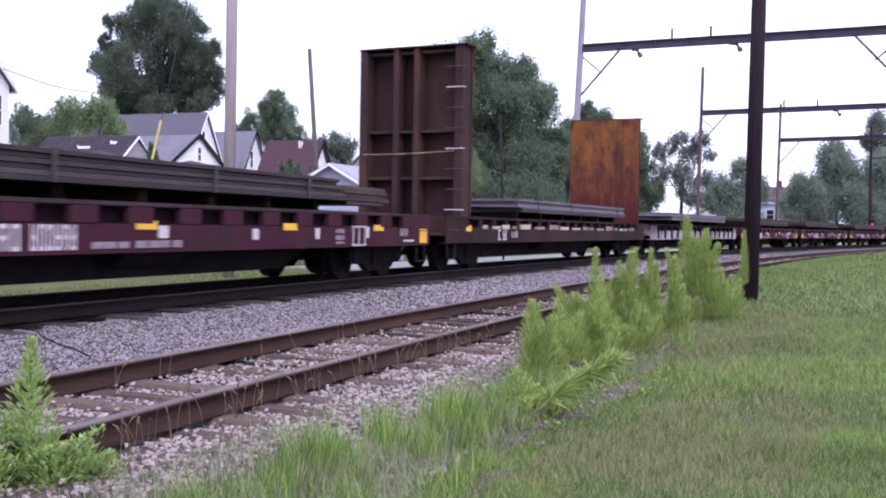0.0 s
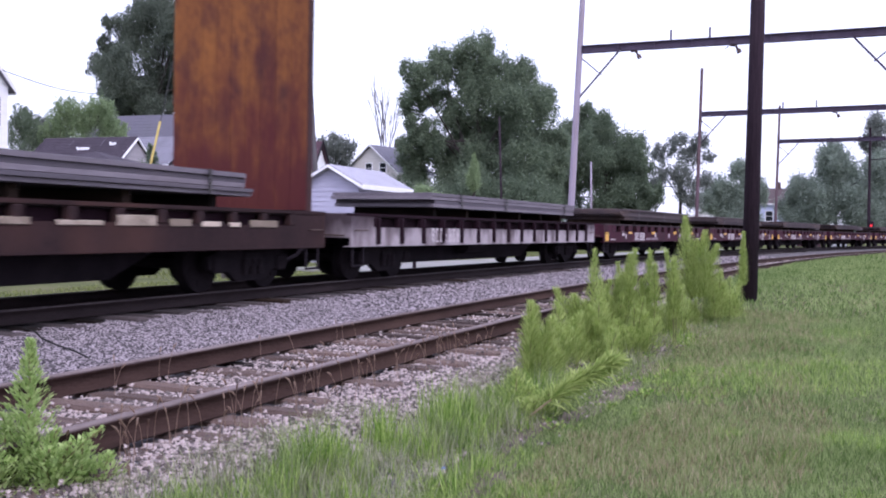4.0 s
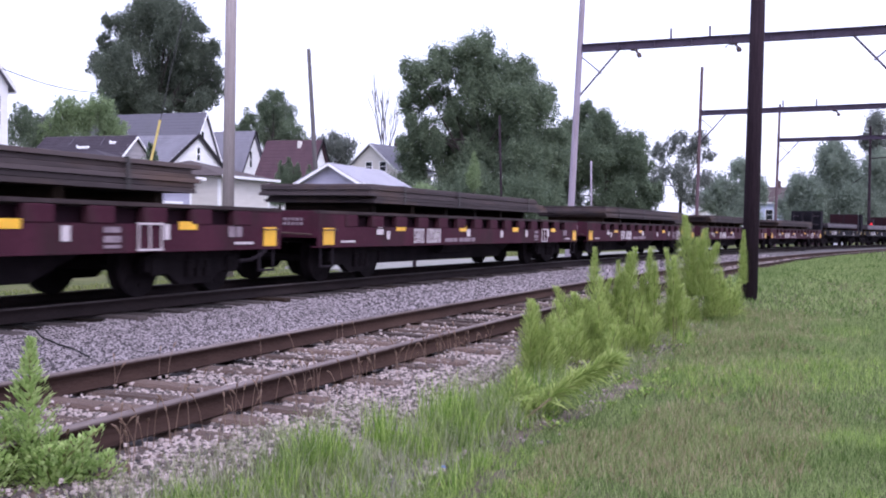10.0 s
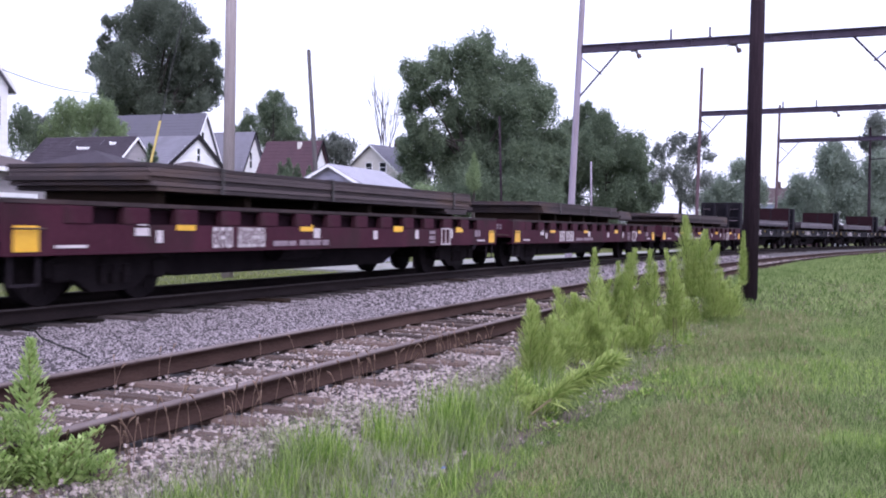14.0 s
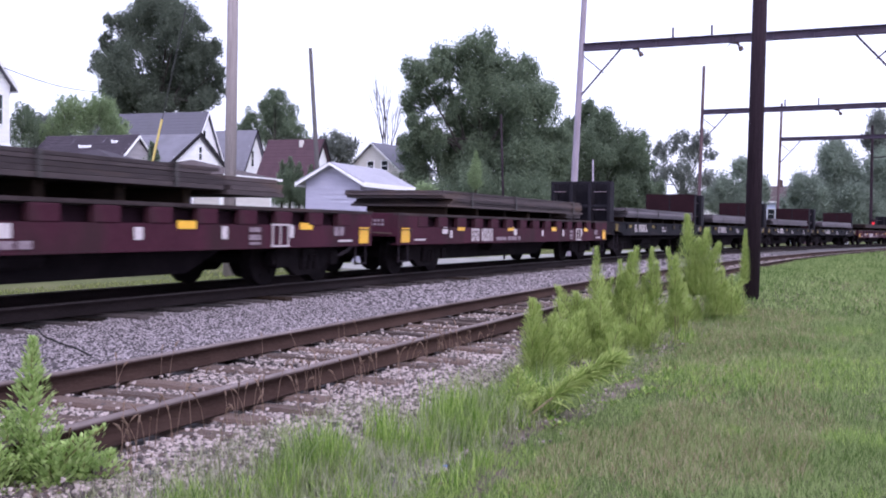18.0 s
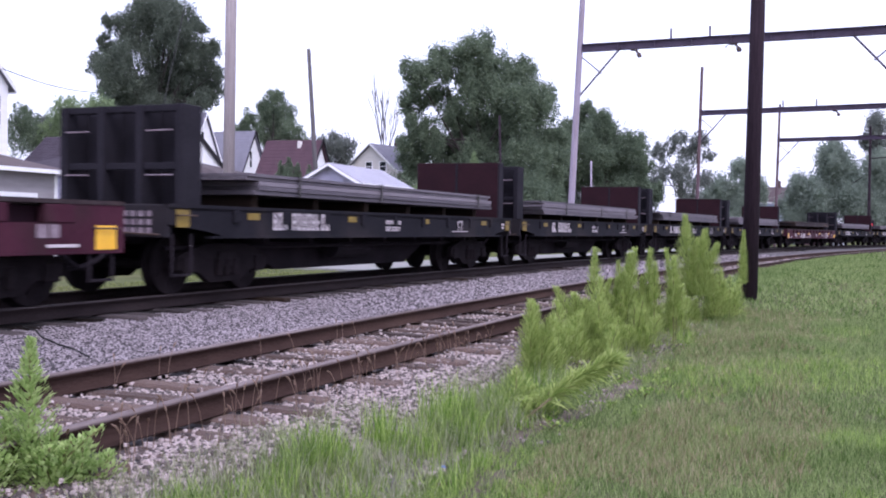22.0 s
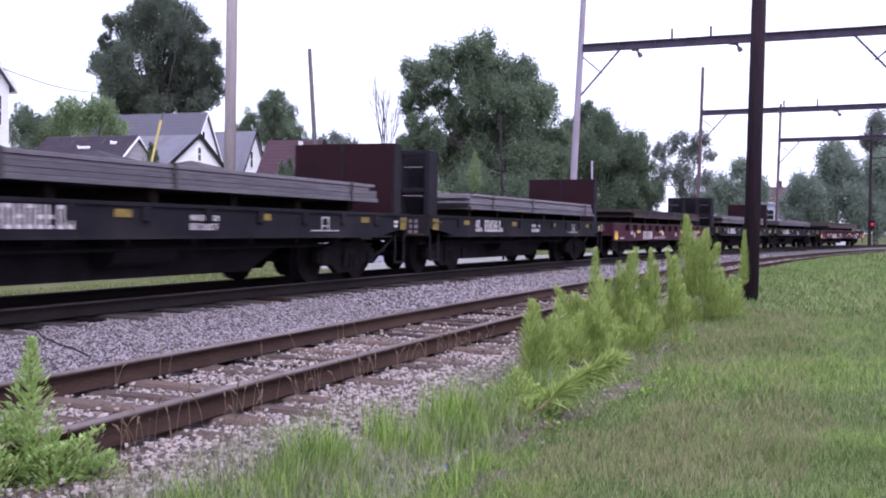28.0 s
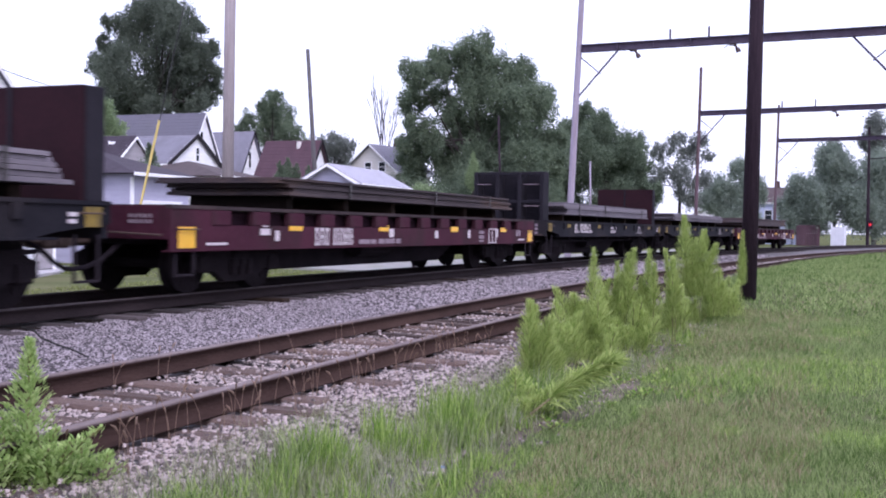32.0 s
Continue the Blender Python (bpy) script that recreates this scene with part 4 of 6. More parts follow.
# ---------------------------------------------------------------- poles, gantries and wires
def gantry(name, x, y, turn, span, top, label, pins, hangers, paint, look_of_mast, r=0.165):
    """A catenary bridge: two masts, a deep beam, knee braces, pins and hangers."""
    g = empty(name, pose(x, y, 0, 0, 0, turn))
    part("mast", Solid().rod((-0.5 if r > 0.15 else -0.2, 0, -0.3), (-0.02, 0, top + 3.0), r, r * 0.75, 12), paint, g, look_of_mast)
    part("mast", Solid().rod((span, 0, -0.3), (span, 0, top + 3.0), r, r * 0.75, 12), paint, g, look_of_mast)
    b = Solid().box(0, span, -0.13, 0.13, top - 0.02, top, 0).box(0, span, -0.13, 0.13, top - 0.34, top - 0.32, 0).box(0, span, -0.02, 0.02, top - 0.33, top - 0.01, 0)
    n = int(span / 1.5)
    for k in range(n + 1):
        b.box(k * span / n - 0.015, k * span / n + 0.015, -0.12, 0.12, top - 0.32, top - 0.02)
    part("beam", b, M_GANTRY, g, "purplish-grey steel beam")
    for x0, d in ((0.05, 1), (span - 0.05, -1)):
        part("knee_brace", Solid().rod((x0 - d * 0.16, 0, top - 2.3), (x0 + d * 1.6, 0, top - 0.34), 0.045, 0.045, 6), M_GANTRY, g)
        part("knee_strut", Solid().rod((x0 - d * 0.1, 0, top - 0.55), (x0 + d * 0.84, 0, top - 1.35), 0.03, 0.03, 6), M_GANTRY, g)
    for q in pins:
        part("pin", Solid().rod((q, 0, top - 0.02), (q, 0, top + 0.45), 0.045, 0.045, 8), M_GANTRY, g)
    for q in hangers:
        hanger = Solid().box(q - 0.2, q + 0.1, -0.04, 0.04, top - 0.42, top - 0.34).rod((q, 0, top - 0.36), (q + 0.18, 0, top - 0.62), 0.05, 0.05, 8).rod((q + 0.14, 0, top - 0.55), (q + 0.2, 0, top - 0.7), 0.1, 0.1, 10)
        part("insulator", hanger, M_INSUL, g, "brown glazed insulator on a hanger")
    return tagged(g, label, "gantry", "catenary gantries")


gantry("catenary_gantry", -10.11, 44.0, -3.9, 12.95, 9.8, "steel catenary gantry spanning both tracks", (3.95, 5.6), (2.4, 6.65), M_MAST, "pale tapered mast")
gantry("catenary_gantry", -7.73, 70.2, -8.0, 14.6, 9.8, "steel catenary gantry spanning both tracks", (5.4, 7.5), (8.7,), M_RUSTMAST, "rusty tapered mast", 0.13)
gantry("catenary_gantry", -3.41, 92.3, -11.0, 14.6, 9.8, "steel catenary gantry spanning both tracks", (), (), M_RUSTMAST, "rusty tapered mast", 0.13)


def pole(name, foot, head, r0, r1, material, label):
    ob = new(name, Solid().rod(foot, head, r0, r1, 16).mesh(name, material, True))
    return tagged(ob, label, "utility pole")


pole("utility_pole", (-1.33, 21.7, -0.4), (-1.27, 21.7, 9.6), 0.17, 0.135, M_DARKPOLE, "dark creosoted wooden pole in the grass beside the siding")
pole("utility_pole", (-15.62, 24.0, -0.4), (-15.72, 24.2, 11.5), 0.17, 0.15, M_POLE, "tall grey wooden pole behind the main track")
pole("utility_pole", (-22.55, 42.8, -0.4), (-23.34, 42.7, 10.0), 0.13, 0.09, M_GREYPOLE, "leaning dark grey wooden pole with no wires")
pole("utility_pole", (-13.4, 43.1, -0.4), (-13.7, 43.1, 6.6), 0.05, 0.045, M_DARKPOLE, "slim dark pole standing before the trees")
pole("utility_pole", (-11.75, 54.4, -0.4), (-11.9, 54.4, 5.3), 0.05, 0.045, M_MAST, "slim pale pole behind the main track")
guy = empty("guy_wire_guard")
part("guard", Solid().rod((-17.33, 22.3, 1.7), (-16.87, 22.55, 4.27), 0.034, 0.034, 8), M_GUARD, guy, "yellow plastic guard")
part("wire", Solid().rod((-17.6, 22.15, 0.0), (-16.3, 22.85, 7.5), 0.012, 0.012, 5), M_WIRE, guy)
tagged(guy, "guy wire with a yellow plastic guard", "guy wire")


# ---------------------------------------------------------------- houses
def window(parent, x, y, z, w, h, turn=0, name="window"):
    """A framed window, its outside towards -y of the given turn."""
    m = pose(x, y, z, 0, 0, turn)
    f = Solid()
    t = 0.07
    f.box(-w / 2 - t, -w / 2, -0.05, 0.03, -t, h + t).box(w / 2, w / 2 + t, -0.05, 0.03, -t, h + t).box(-w / 2, w / 2, -0.05, 0.03, h, h + t).box(-w / 2, w / 2, -0.06, 0.03, -t, 0).box(-w / 2, w / 2, -0.035, 0.02, h / 2 - 0.025, h / 2 + 0.025)
    ob = part(name, f, M_TRIM, parent, "white-framed window", m)
    part("pane", Solid().box(-w / 2, w / 2, -0.015, 0.01, 0, h), M_GLASS, ob)
    return ob


def gable_house(name, label, x, y, turn, width, depth, eave, ridge, wall, roof, trim, windows=(), over=0.35, category="house", edge=0.2):
    """A gabled building: the gable faces -y of its turn, the ridge runs along its own y."""
    hs = empty(name, pose(x, y, 0, 0, 0, turn))
    w = width / 2
    out = [(-w, -0.3), (w, -0.3), (w, eave), (0, ridge), (-w, eave)]
    part("wall", Solid().prism(out, "y", 0, depth), wall, hs)
    slope = (ridge - eave) / w
    n = 16
    for sd in (-1, 1):
        lim = w + over
        q = [(sd * 0.0, ridge + 0.02), (sd * lim, ridge - lim * slope + 0.02)]
        for k in range(n):
            a, b = lim * (1 - k / n), lim * (1 - (k + 1) / n)
            q += [(sd * a, ridge - a * slope + 0.165), (sd * b, ridge - b * slope + 0.15)]
        part("roof", Solid().prism(q, "y", -over, depth + over), roof, hs)
        b2 = Solid().prism([(0, ridge + 0.02), (0, ridge + 0.04 + edge), (sd * lim, ridge - lim * slope + edge), (sd * lim, ridge - lim * slope - 0.04)], "y", -over - 0.06, -over)
        part("barge_board", b2, trim, hs)
        part("eave_board", Solid().box(min(sd * lim, sd * (lim + 0.05)), max(sd * lim, sd * (lim + 0.05)), -over, depth + over, ridge - lim * slope - 0.06, ridge - lim * slope + 0.14), M_TRIM, hs)
    n = int((ridge - 0.2) / 0.2)
    for k in range(n):
        z = 0.1 + k * 0.2
        ww = w if z < eave else w * (ridge - z) / (ridge - eave)
        if ww > 0.2:
            part("clapboard", Solid().prism([(0.0, z), (-0.03, z), (-0.012, z + 0.2), (0.0, z + 0.2)], "x", -ww + 0.02, ww - 0.02), wall, hs)
    for wx, wz, ww, wh in windows:
        window(hs, wx, -0.035, wz, ww, wh)
    return tagged(hs, label, category)


def garage(name, label, x, y, turn, width, depth, eave, ridge, wall, roof, doors=(), windows=(), hip=1.6):
    """A hip-roofed garage, its front towards -y of its turn."""
    g = empty(name, pose(x, y, 0, 0, 0, turn))
    w = width / 2
    part("wall", Solid().box(-w, w, 0, depth, -0.3, eave, 0), wall, g)
    o = 0.4
    v = [(-w - o, -o, eave), (w + o, -o, eave), (w + o, depth + o, eave), (-w - o, depth + o, eave), (-w + hip, depth / 2, ridge), (w - hip, depth / 2, ridge),
         (-w - o, -o, eave - 0.02), (w + o, -o, eave - 0.02), (w + o, depth + o, eave - 0.02), (-w - o, depth + o, eave - 0.02)]
    f = [(0, 1, 5, 4), (1, 2, 5), (2, 3, 4, 5), (3, 0, 4), (6, 9, 8, 7), (0, 6, 7, 1), (1, 7, 8, 2), (2, 8, 9, 3), (3, 9, 6, 0)]
    part("roof", Solid().add(v, f), roof, g)
    part("fascia", Solid().box(-w - o - 0.03, w + o + 0.03, -o - 0.04, -o, eave - 0.1, eave + 0.02), M_TRIM, g, "white fascia board")
    part("fascia", Solid().box(w + o, w + o + 0.04, -o - 0.04, depth + o, eave - 0.1, eave + 0.02), M_TRIM, g, "white fascia board")
    for dx, dw in doors:
        d = part("door", Solid().box(dx - dw / 2, dx + dw / 2, -0.04, 0.02, 0, 2.15), M_DOOR, g, "white panelled garage door")
        for k in range(4):
            part("door_panel", Solid().box(dx - dw / 2 + 0.05, dx + dw / 2 - 0.05, -0.065, -0.04, 0.05 + k * 0.53, 0.5 + k * 0.53, 0.01), M_DOOR, d)
        tr = Solid().box(dx - dw / 2 - 0.12, dx - dw / 2, -0.06, 0.02, 0, 2.27).box(dx + dw / 2, dx + dw / 2 + 0.12, -0.06, 0.02, 0, 2.27).box(dx - dw / 2, dx + dw / 2, -0.06, 0.02, 2.15, 2.27)
        part("door_frame", tr, M_TRIM, g)
    for x in (-w, w):
        part("corner_board", Solid().box(x - 0.06, x + 0.06, -0.045, 0.06, 0, eave - 0.14, 0.006), M_TRIM, g, "white corner board")
    for wx, wz, ww, wh in windows:
        window(g, wx, -0.02, wz, ww, wh)
    for k in range(int(eave / 0.22)):
        z = 0.05 + k * 0.22
        part("clapboard", Solid().prism([(0.0, z), (-0.03, z), (-0.01, z + 0.22), (0.0, z + 0.22)], "x", -w, w), wall, g)
    return tagged(g, label, "garage")


garage("garage", "white-doored garage with a low brown hip roof", -21.5, 20.0, 90, 7.4, 7.5, 2.95, 4.15, M_TAN, M_BROWNROOF, doors=((0.62, 4.4),), hip=3.2)
garage("garage", "small lilac-grey garage with a charcoal hip roof", -22.5, 30.28, 90, 3.35, 6.0, 3.2, 4.15, M_LILAC, M_DARKROOF, doors=((0.0, 2.1),), hip=1.6)
garage("garage", "low garage with a brown hip roof", -25.0, 39.8, 90, 4.2, 6.0, 3.6, 4.42, M_CREAM, M_BROWNROOF, hip=2.0)
back = gable_house("house", "low house with a dark purplish roof and thin white gable edges", -27.2, 34.7, 90, 2.6, 4.7, 3.86, 5.0, M_TAN, M_DARKROOF, M_TRIM, over=0.1, edge=0.06)
for q, x, z, w in ((2.2, -0.6, 4.62, 0.3), (0.85, -0.36, 4.83, 0.15)):
    part("roof_vent", Solid().box(x - 0.1, x + 0.06, q - w, q + w, z - 0.1, z + 0.035, 0.02).rod((x, q + w * 1.2, z - 0.1), (x, q + w * 1.2, z + 0.08), 0.035, 0.035, 8), M_TRIM, back, "white roof vent")
for q in (1.45, 3.1):
    part("roof_seam", Solid().prism([(-0.15, 5.0), (-0.45, 4.74), (-0.45, 4.77), (-0.15, 5.03)], "y", q, q + 0.02), M_PALEROOF, back, "thin pale seam")
gable_house("house", "white bungalow with a pale grey roof and dark gable trim", -34.0, 48.9, 90, 5.4, 10, 4.7, 6.45, M_WHITE, M_PALEROOF, M_DARKTRIM, ((0.1, 5.1, 0.3, 0.75),), over=0.15)
gable_house("house", "tall white house with a grey shingle roof", -38.0, 55.5, 90, 3.6, 9.3, 5.4, 8.6, M_WHITE, M_GREYROOF, M_TRIM, ((-0.3, 6.35, 0.3, 1.1),), over=0.2, edge=0.1)
gable_house("house", "white house with a steep pale grey roof", -40.0, 64.7, 90, 3.5, 7, 5.15, 8.3, M_WHITE, M_PALEROOF, M_DARKTRIM, ((-0.35, 5.7, 0.34, 1.15),), over=0.25, edge=0.14)
red = gable_house("house", "white house with a steep red-brown shingle roof", -29.9, 56.3, 90, 4.2, 3.6, 3.4, 6.75, M_WHITE, M_REDROOF, M_DARKTRIM, over=0.25)
part("chimney", Solid().box(-0.35, -0.13, 1.15, 1.4, 5.9, 6.8, 0.02), M_CREAM, red, "short pale chimney")
cream = gable_house("house", "cream house with two windows in its gable", -35.0, 75.1, -12, 5.4, 5.0, 6.06, 8.19, M_CREAM, M_PALEROOF, M_TRIM, ((-0.2, 6.0, 0.62, 0.75), (1.25, 6.0, 0.62, 0.75)), over=0.3, edge=0.1)
part("chimney", Solid().box(-0.25, 0.25, 3.6, 4.1, 7.6, 9.05, 0.02), M_BRICK, cream, "brick chimney")
gable_house("garage", "small white garage with a pale metal roof", -18.55, 36.0, 0, 2.5, 4.6, 3.2, 3.85, M_LILAC, M_METALROOF, M_TRIM, over=0.3, category="garage", edge=0.07)
gable_house("house", "tall white house at the end of the row", -36.0, 34.3, 90, 4.5, 9, 7.75, 9.95, M_WHITE, M_PALEROOF, M_TRIM, ((1.5, 5.9, 0.45, 1.35),), over=0.25, edge=0.24)
far_house = gable_house("house", "pale house far along the line beyond the trees", -1.65, 144.0, 90, 6.5, 6.6, 5.6, 7.6, M_BLUE, M_BROWNROOF, M_TRIM, over=0.3)
part("chimney", Solid().box(-0.2, 0.2, 3.3, 3.8, 7.2, 8.6, 0.02), M_BRICK, far_house, "brick chimney")
for q in (1.5, 4.6):
    window(far_house, -3.27, q, 3.2, 0.9, 1.3, -90)
gable_house("house", "distant white house among the trees", -12.5, 128.0, 0, 5.0, 7, 3.4, 4.9, M_WHITE, M_GREYROOF, M_TRIM)

far_fence = empty("fence", pose(-2.4, 127.5, 0, 0, 0, 20))
for k in range(9):
    part("panel", Solid().box(k * 0.32, k * 0.32 + 0.3, -0.03, 0.03, 0, 2.5, 0.01), M_REDROOF, far_fence)
tagged(far_fence, "red-brown board fence at the end of the line", "fence")

cab = empty("relay_cabinet", pose(1.95, 104.5, 0.0, 0, 0, -10))
part("body", Solid().box(-0.65, 0.65, -0.5, 0.5, 0.25, 2.15, 0.03), M_CABINET, cab)
part("base", Solid().box(-0.75, 0.75, -0.6, 0.6, -0.1, 0.26, 0.02), M_ROAD, cab, "concrete base")
for x in (-0.32, 0.32):
    part("door", Solid().box(x - 0.3, x + 0.3, -0.53, -0.5, 0.4, 2.05, 0.01), M_CABINET, cab)
tagged(cab, "white steel relay cabinet beside the track", "relay cabinet")

sig = empty("railway_signal", pose(4.4, 100.1, 0.0, 0, 0, -12))
part("mast", Solid().rod((0, 0, -0.2), (-0.1, 0, 11.5), 0.16, 0.1, 10), M_DARKPOLE, sig, "dark signal mast")
part("arm", Solid().rod((-0.05, 0, 8.5), (1.6, 0, 8.6), 0.05, 0.05, 8), M_DARKPOLE, sig)
hood = part("signal_head", Solid().box(0.05, 0.42, -0.22, 0.12, 2.0, 2.8, 0.03), M_DARKPOLE, sig, "black signal head")
part("lens", Solid().rod((0.24, -0.25, 2.4), (0.24, -0.22, 2.4), 0.13, 0.13, 16), M_RED, hood, "lit red lens")
tagged(sig, "dark signal mast showing a red light beside the line", "railway signal")

pts = [Vector((-35.0, 35.2, 8.35)).lerp(Vector((-42.3, 50.5, 9.5)), k / 8) - Vector((0, 0, 0.25 * math.sin(math.pi * k / 8))) for k in range(9)]
line = Solid().tube(pts, 0.022, 5)
tagged(new("overhead_wire", line.mesh("overhead_wire", M_WIRE)), "thin black wire slung from the white house", "wire")
for q in (1.6, 6.2):
    a = Vector((-10.11 + q, 43.9, 9.35))
    pts = [a + Vector((0.55 * k / 6, -2.2 * k / 6, -0.12 * k / 6)) for k in range(7)]
    cat = Solid().tube(pts, 0.02, 4)
    tagged(new("catenary_wire", cat.mesh("catenary_wire", M_GANTRY)), "slack grey wire end hanging under the gantry", "wire")


# ---------------------------------------------------------------- trees and bushes
def leaf_cards(centres, sizes, rng, flat=0.0):
    """Small three-cornered leaf clumps at the given centres."""
    n = len(centres)
    d = rng.normal(size=(n, 3))
    d /= np.linalg.norm(d, axis=1)[:, None]
    e = rng.normal(size=(n, 3))
    e -= d * (d * e).sum(1)[:, None]
    e /= np.linalg.norm(e, axis=1)[:, None]
    s = sizes[:, None]
    v = np.stack([centres - d * s, centres + d * s * 0.35 + e * s * 0.75, centres + d * s * 0.6 - e * s * 0.6], 1).reshape(-1, 3)
    return v, np.arange(n * 3).reshape(-1, 3)


def crown_tree(name, label, x, y, lobes, leaf, per_area, leaf_size, seed, trunks=1, category="tree", depth=1.0, bark=None, fill=0.35, puff=0.56):
    """A tree whose crown is made of lobes (across, height, radius), each of many small leaf clumps, on a trunk with a limb to every lobe."""
    rng = np.random.default_rng(seed)
    t = empty(name, pose(x, y, -0.1, 0, 0, 20.8))
    top = max(z for _, z, _ in lobes)
    low = min(z for _, z, _ in lobes)
    r0 = max(0.05, top * 0.018)
    trunk = Solid()
    fork = Vector((0, 0, max(0.5, low * 0.75)))
    trunk.rod((0, 0, -0.2), fork, r0 * 1.15, r0 * 0.9, 10)
    head = Vector((0.1, 0, (fork.z + top) / 2))
    trunk.rod(fork, head, r0 * 0.9, r0 * 0.5, 8)
    cs = []
    for dx, z, r in lobes:
        dy = rng.uniform(-1, 1) * r * 1.3 * depth
        e = Vector((dx, dy, z))
        j = fork.lerp(head, rng.uniform(0.0, 0.9)) if z > fork.z else fork
        mid = (j + e) / 2 + Vector((0, 0, 0.15 * r))
        trunk.rod(j, mid, r0 * 0.4, r0 * 0.22, 6)
        trunk.rod(mid, e, r0 * 0.22, r0 * 0.06, 5)
        n = max(120, int(4.7 * per_area * r * r))
        m = int(22 + 10 * r)
        sub = rng.normal(size=(m, 3))
        sub /= np.linalg.norm(sub, axis=1)[:, None]
        sub = np.array(e) + sub * r * rng.uniform(0.35, 1.02, (m, 1)) * np.array([1, depth, 1.0])
        for s in sub[:5]:
            trunk.rod(e, tuple(s), r0 * 0.06, r0 * 0.02, 4, False)
        pick = sub[rng.integers(0, m, n)]
        off = rng.normal(size=(n, 3))
        off /= np.linalg.norm(off, axis=1)[:, None]
        off *= (rng.uniform(0, 1, (n, 1)) ** fill) * r * rng.uniform(0.15, puff if category == "tree" else 0.72, (n, 1)) * np.array([0.85, 0.85, 1.2])
        cs.append(pick + off)
    part("trunk", trunk, bark or M_BARK, t)
    cs = np.concatenate(cs)
    cs = cs[cs[:, 2] > 0.15]
    v, f = leaf_cards(cs, rng.uniform(0.5, 1.3, len(cs)) * leaf_size * 0.74, rng)
    part("crown", quick_mesh("crown", v, f, leaf), leaf, t)
    return tagged(t, label, category)


crown_tree("tree", "large dark leafy shade tree behind the houses", -53.3, 70.7,
           [(0.0, 19.1, 2.2), (-2.4, 17.6, 1.9), (2.4, 17.7, 1.9), (-4.1, 15.8, 1.5), (4.1, 16.0, 1.5), (0.0, 15.7, 2.7), (-2.2, 14.2, 2.2), (2.7, 13.8, 2.2),
            (-4.1, 14.1, 1.2), (4.6, 13.3, 1.1), (-0.7, 12.3, 1.7), (1.7, 12.1, 1.5), (3.9, 11.6, 1.0), (-2.9, 12.5, 1.5), (-1.5, 19.6, 1.2), (1.5, 19.5, 1.2), (0.9, 13.4, 1.6), (3.2, 15.2, 1.5), (-2.6, 11.7, 1.3), (0.4, 11.2, 1.5), (2.9, 11.0, 1.2), (-3.9, 12.6, 1.1), (-3.2, 11.2, 1.2), (-1.2, 11.0, 1.3), (4.4, 12.2, 1.0), (-5.0, 15.0, 0.9), (-4.6, 16.9, 0.8), (5.0, 14.4, 0.8), (3.6, 18.0, 0.8), (-3.6, 18.4, 0.8), (4.9, 16.6, 0.6)], M_LEAF_OAK, 600, 0.125, 1)
crown_tree("tree", "small dark tree between the houses", -41.4, 69.9,
           [(0.2, 11.4, 0.9), (-0.7, 10.9, 0.9), (0.9, 10.5, 1.0), (-1.8, 10.2, 0.8), (-0.5, 9.3, 1.4), (1.4, 9.0, 1.1), (2.3, 8.3, 0.7), (-2.3, 9.3, 0.8), (0.3, 7.5, 1.6), (2.9, 7.6, 0.7), (-2.6, 8.0, 0.9), (-0.1, 11.9, 0.6), (0.0, 10.2, 0.8), (0.2, 9.6, 1.0)], M_LEAF_WILLOW, 800, 0.1, 2)
crown_tree("tree", "broad ragged green tree with sky showing through its crown", -25.2, 73.9,
           [(-4.8, 13.1, 1.4), (-3.0, 14.2, 1.5), (-0.6, 15.2, 1.7), (1.5, 14.4, 1.5), (3.1, 13.3, 1.5), (4.9, 11.3, 1.4), (0.2, 12.3, 2.3), (2.9, 11.0, 2.2), (-5.2, 11.5, 1.3),
            (-2.0, 10.5, 1.4), (1.1, 8.7, 2.3), (5.1, 9.3, 1.8), (-4.9, 9.3, 1.0), (-2.5, 7.3, 2.1), (-5.1, 6.2, 1.5), (0.2, 6.1, 2.2), (3.3, 6.6, 2.2), (5.8, 6.6, 1.5), (-3.9, 8.6, 1.4), (-3.3, 12.1, 1.0), (-0.6, 9.2, 1.6), (2.6, 8.8, 1.9), (-1.5, 5.0, 1.8), (1.9, 4.8, 2.0), (4.9, 5.0, 1.8), (6.3, 8.3, 1.2), (-5.4, 8.0, 1.1), (-0.3, 13.3, 1.3)], M_LEAF_WILLOW, 650, 0.133, 3)
crown_tree("bush", "dense bushes at the foot of the broad tree", -24.4, 68.0, [(-4.8, 3.2, 1.8), (-2.0, 3.0, 1.9), (1.0, 3.4, 1.9), (4.0, 3.2, 2.0), (6.5, 3.0, 1.8), (0.8, 5.0, 1.2)], M_LEAF_MID, 800, 0.125, 13, category="bush")
crown_tree("tree", "lower dark tree beside the broad one", -17.45, 85.4,
           [(-1.5, 11.7, 1.1), (-0.7, 10.5, 1.4), (-2.9, 10.1, 1.4), (0.2, 9.1, 1.9), (2.0, 8.6, 1.6), (-2.0, 7.7, 2.2), (1.0, 6.6, 2.4), (2.9, 6.0, 1.1), (-3.2, 6.1, 1.7), (0.0, 4.0, 2.3), (2.4, 3.6, 1.6), (-1.2, 9.2, 1.3), (1.2, 7.9, 1.5), (3.4, 7.2, 0.9), (-3.6, 4.0, 1.8), (3.8, 4.6, 1.2)], M_LEAF_MID, 760, 0.13, 4)
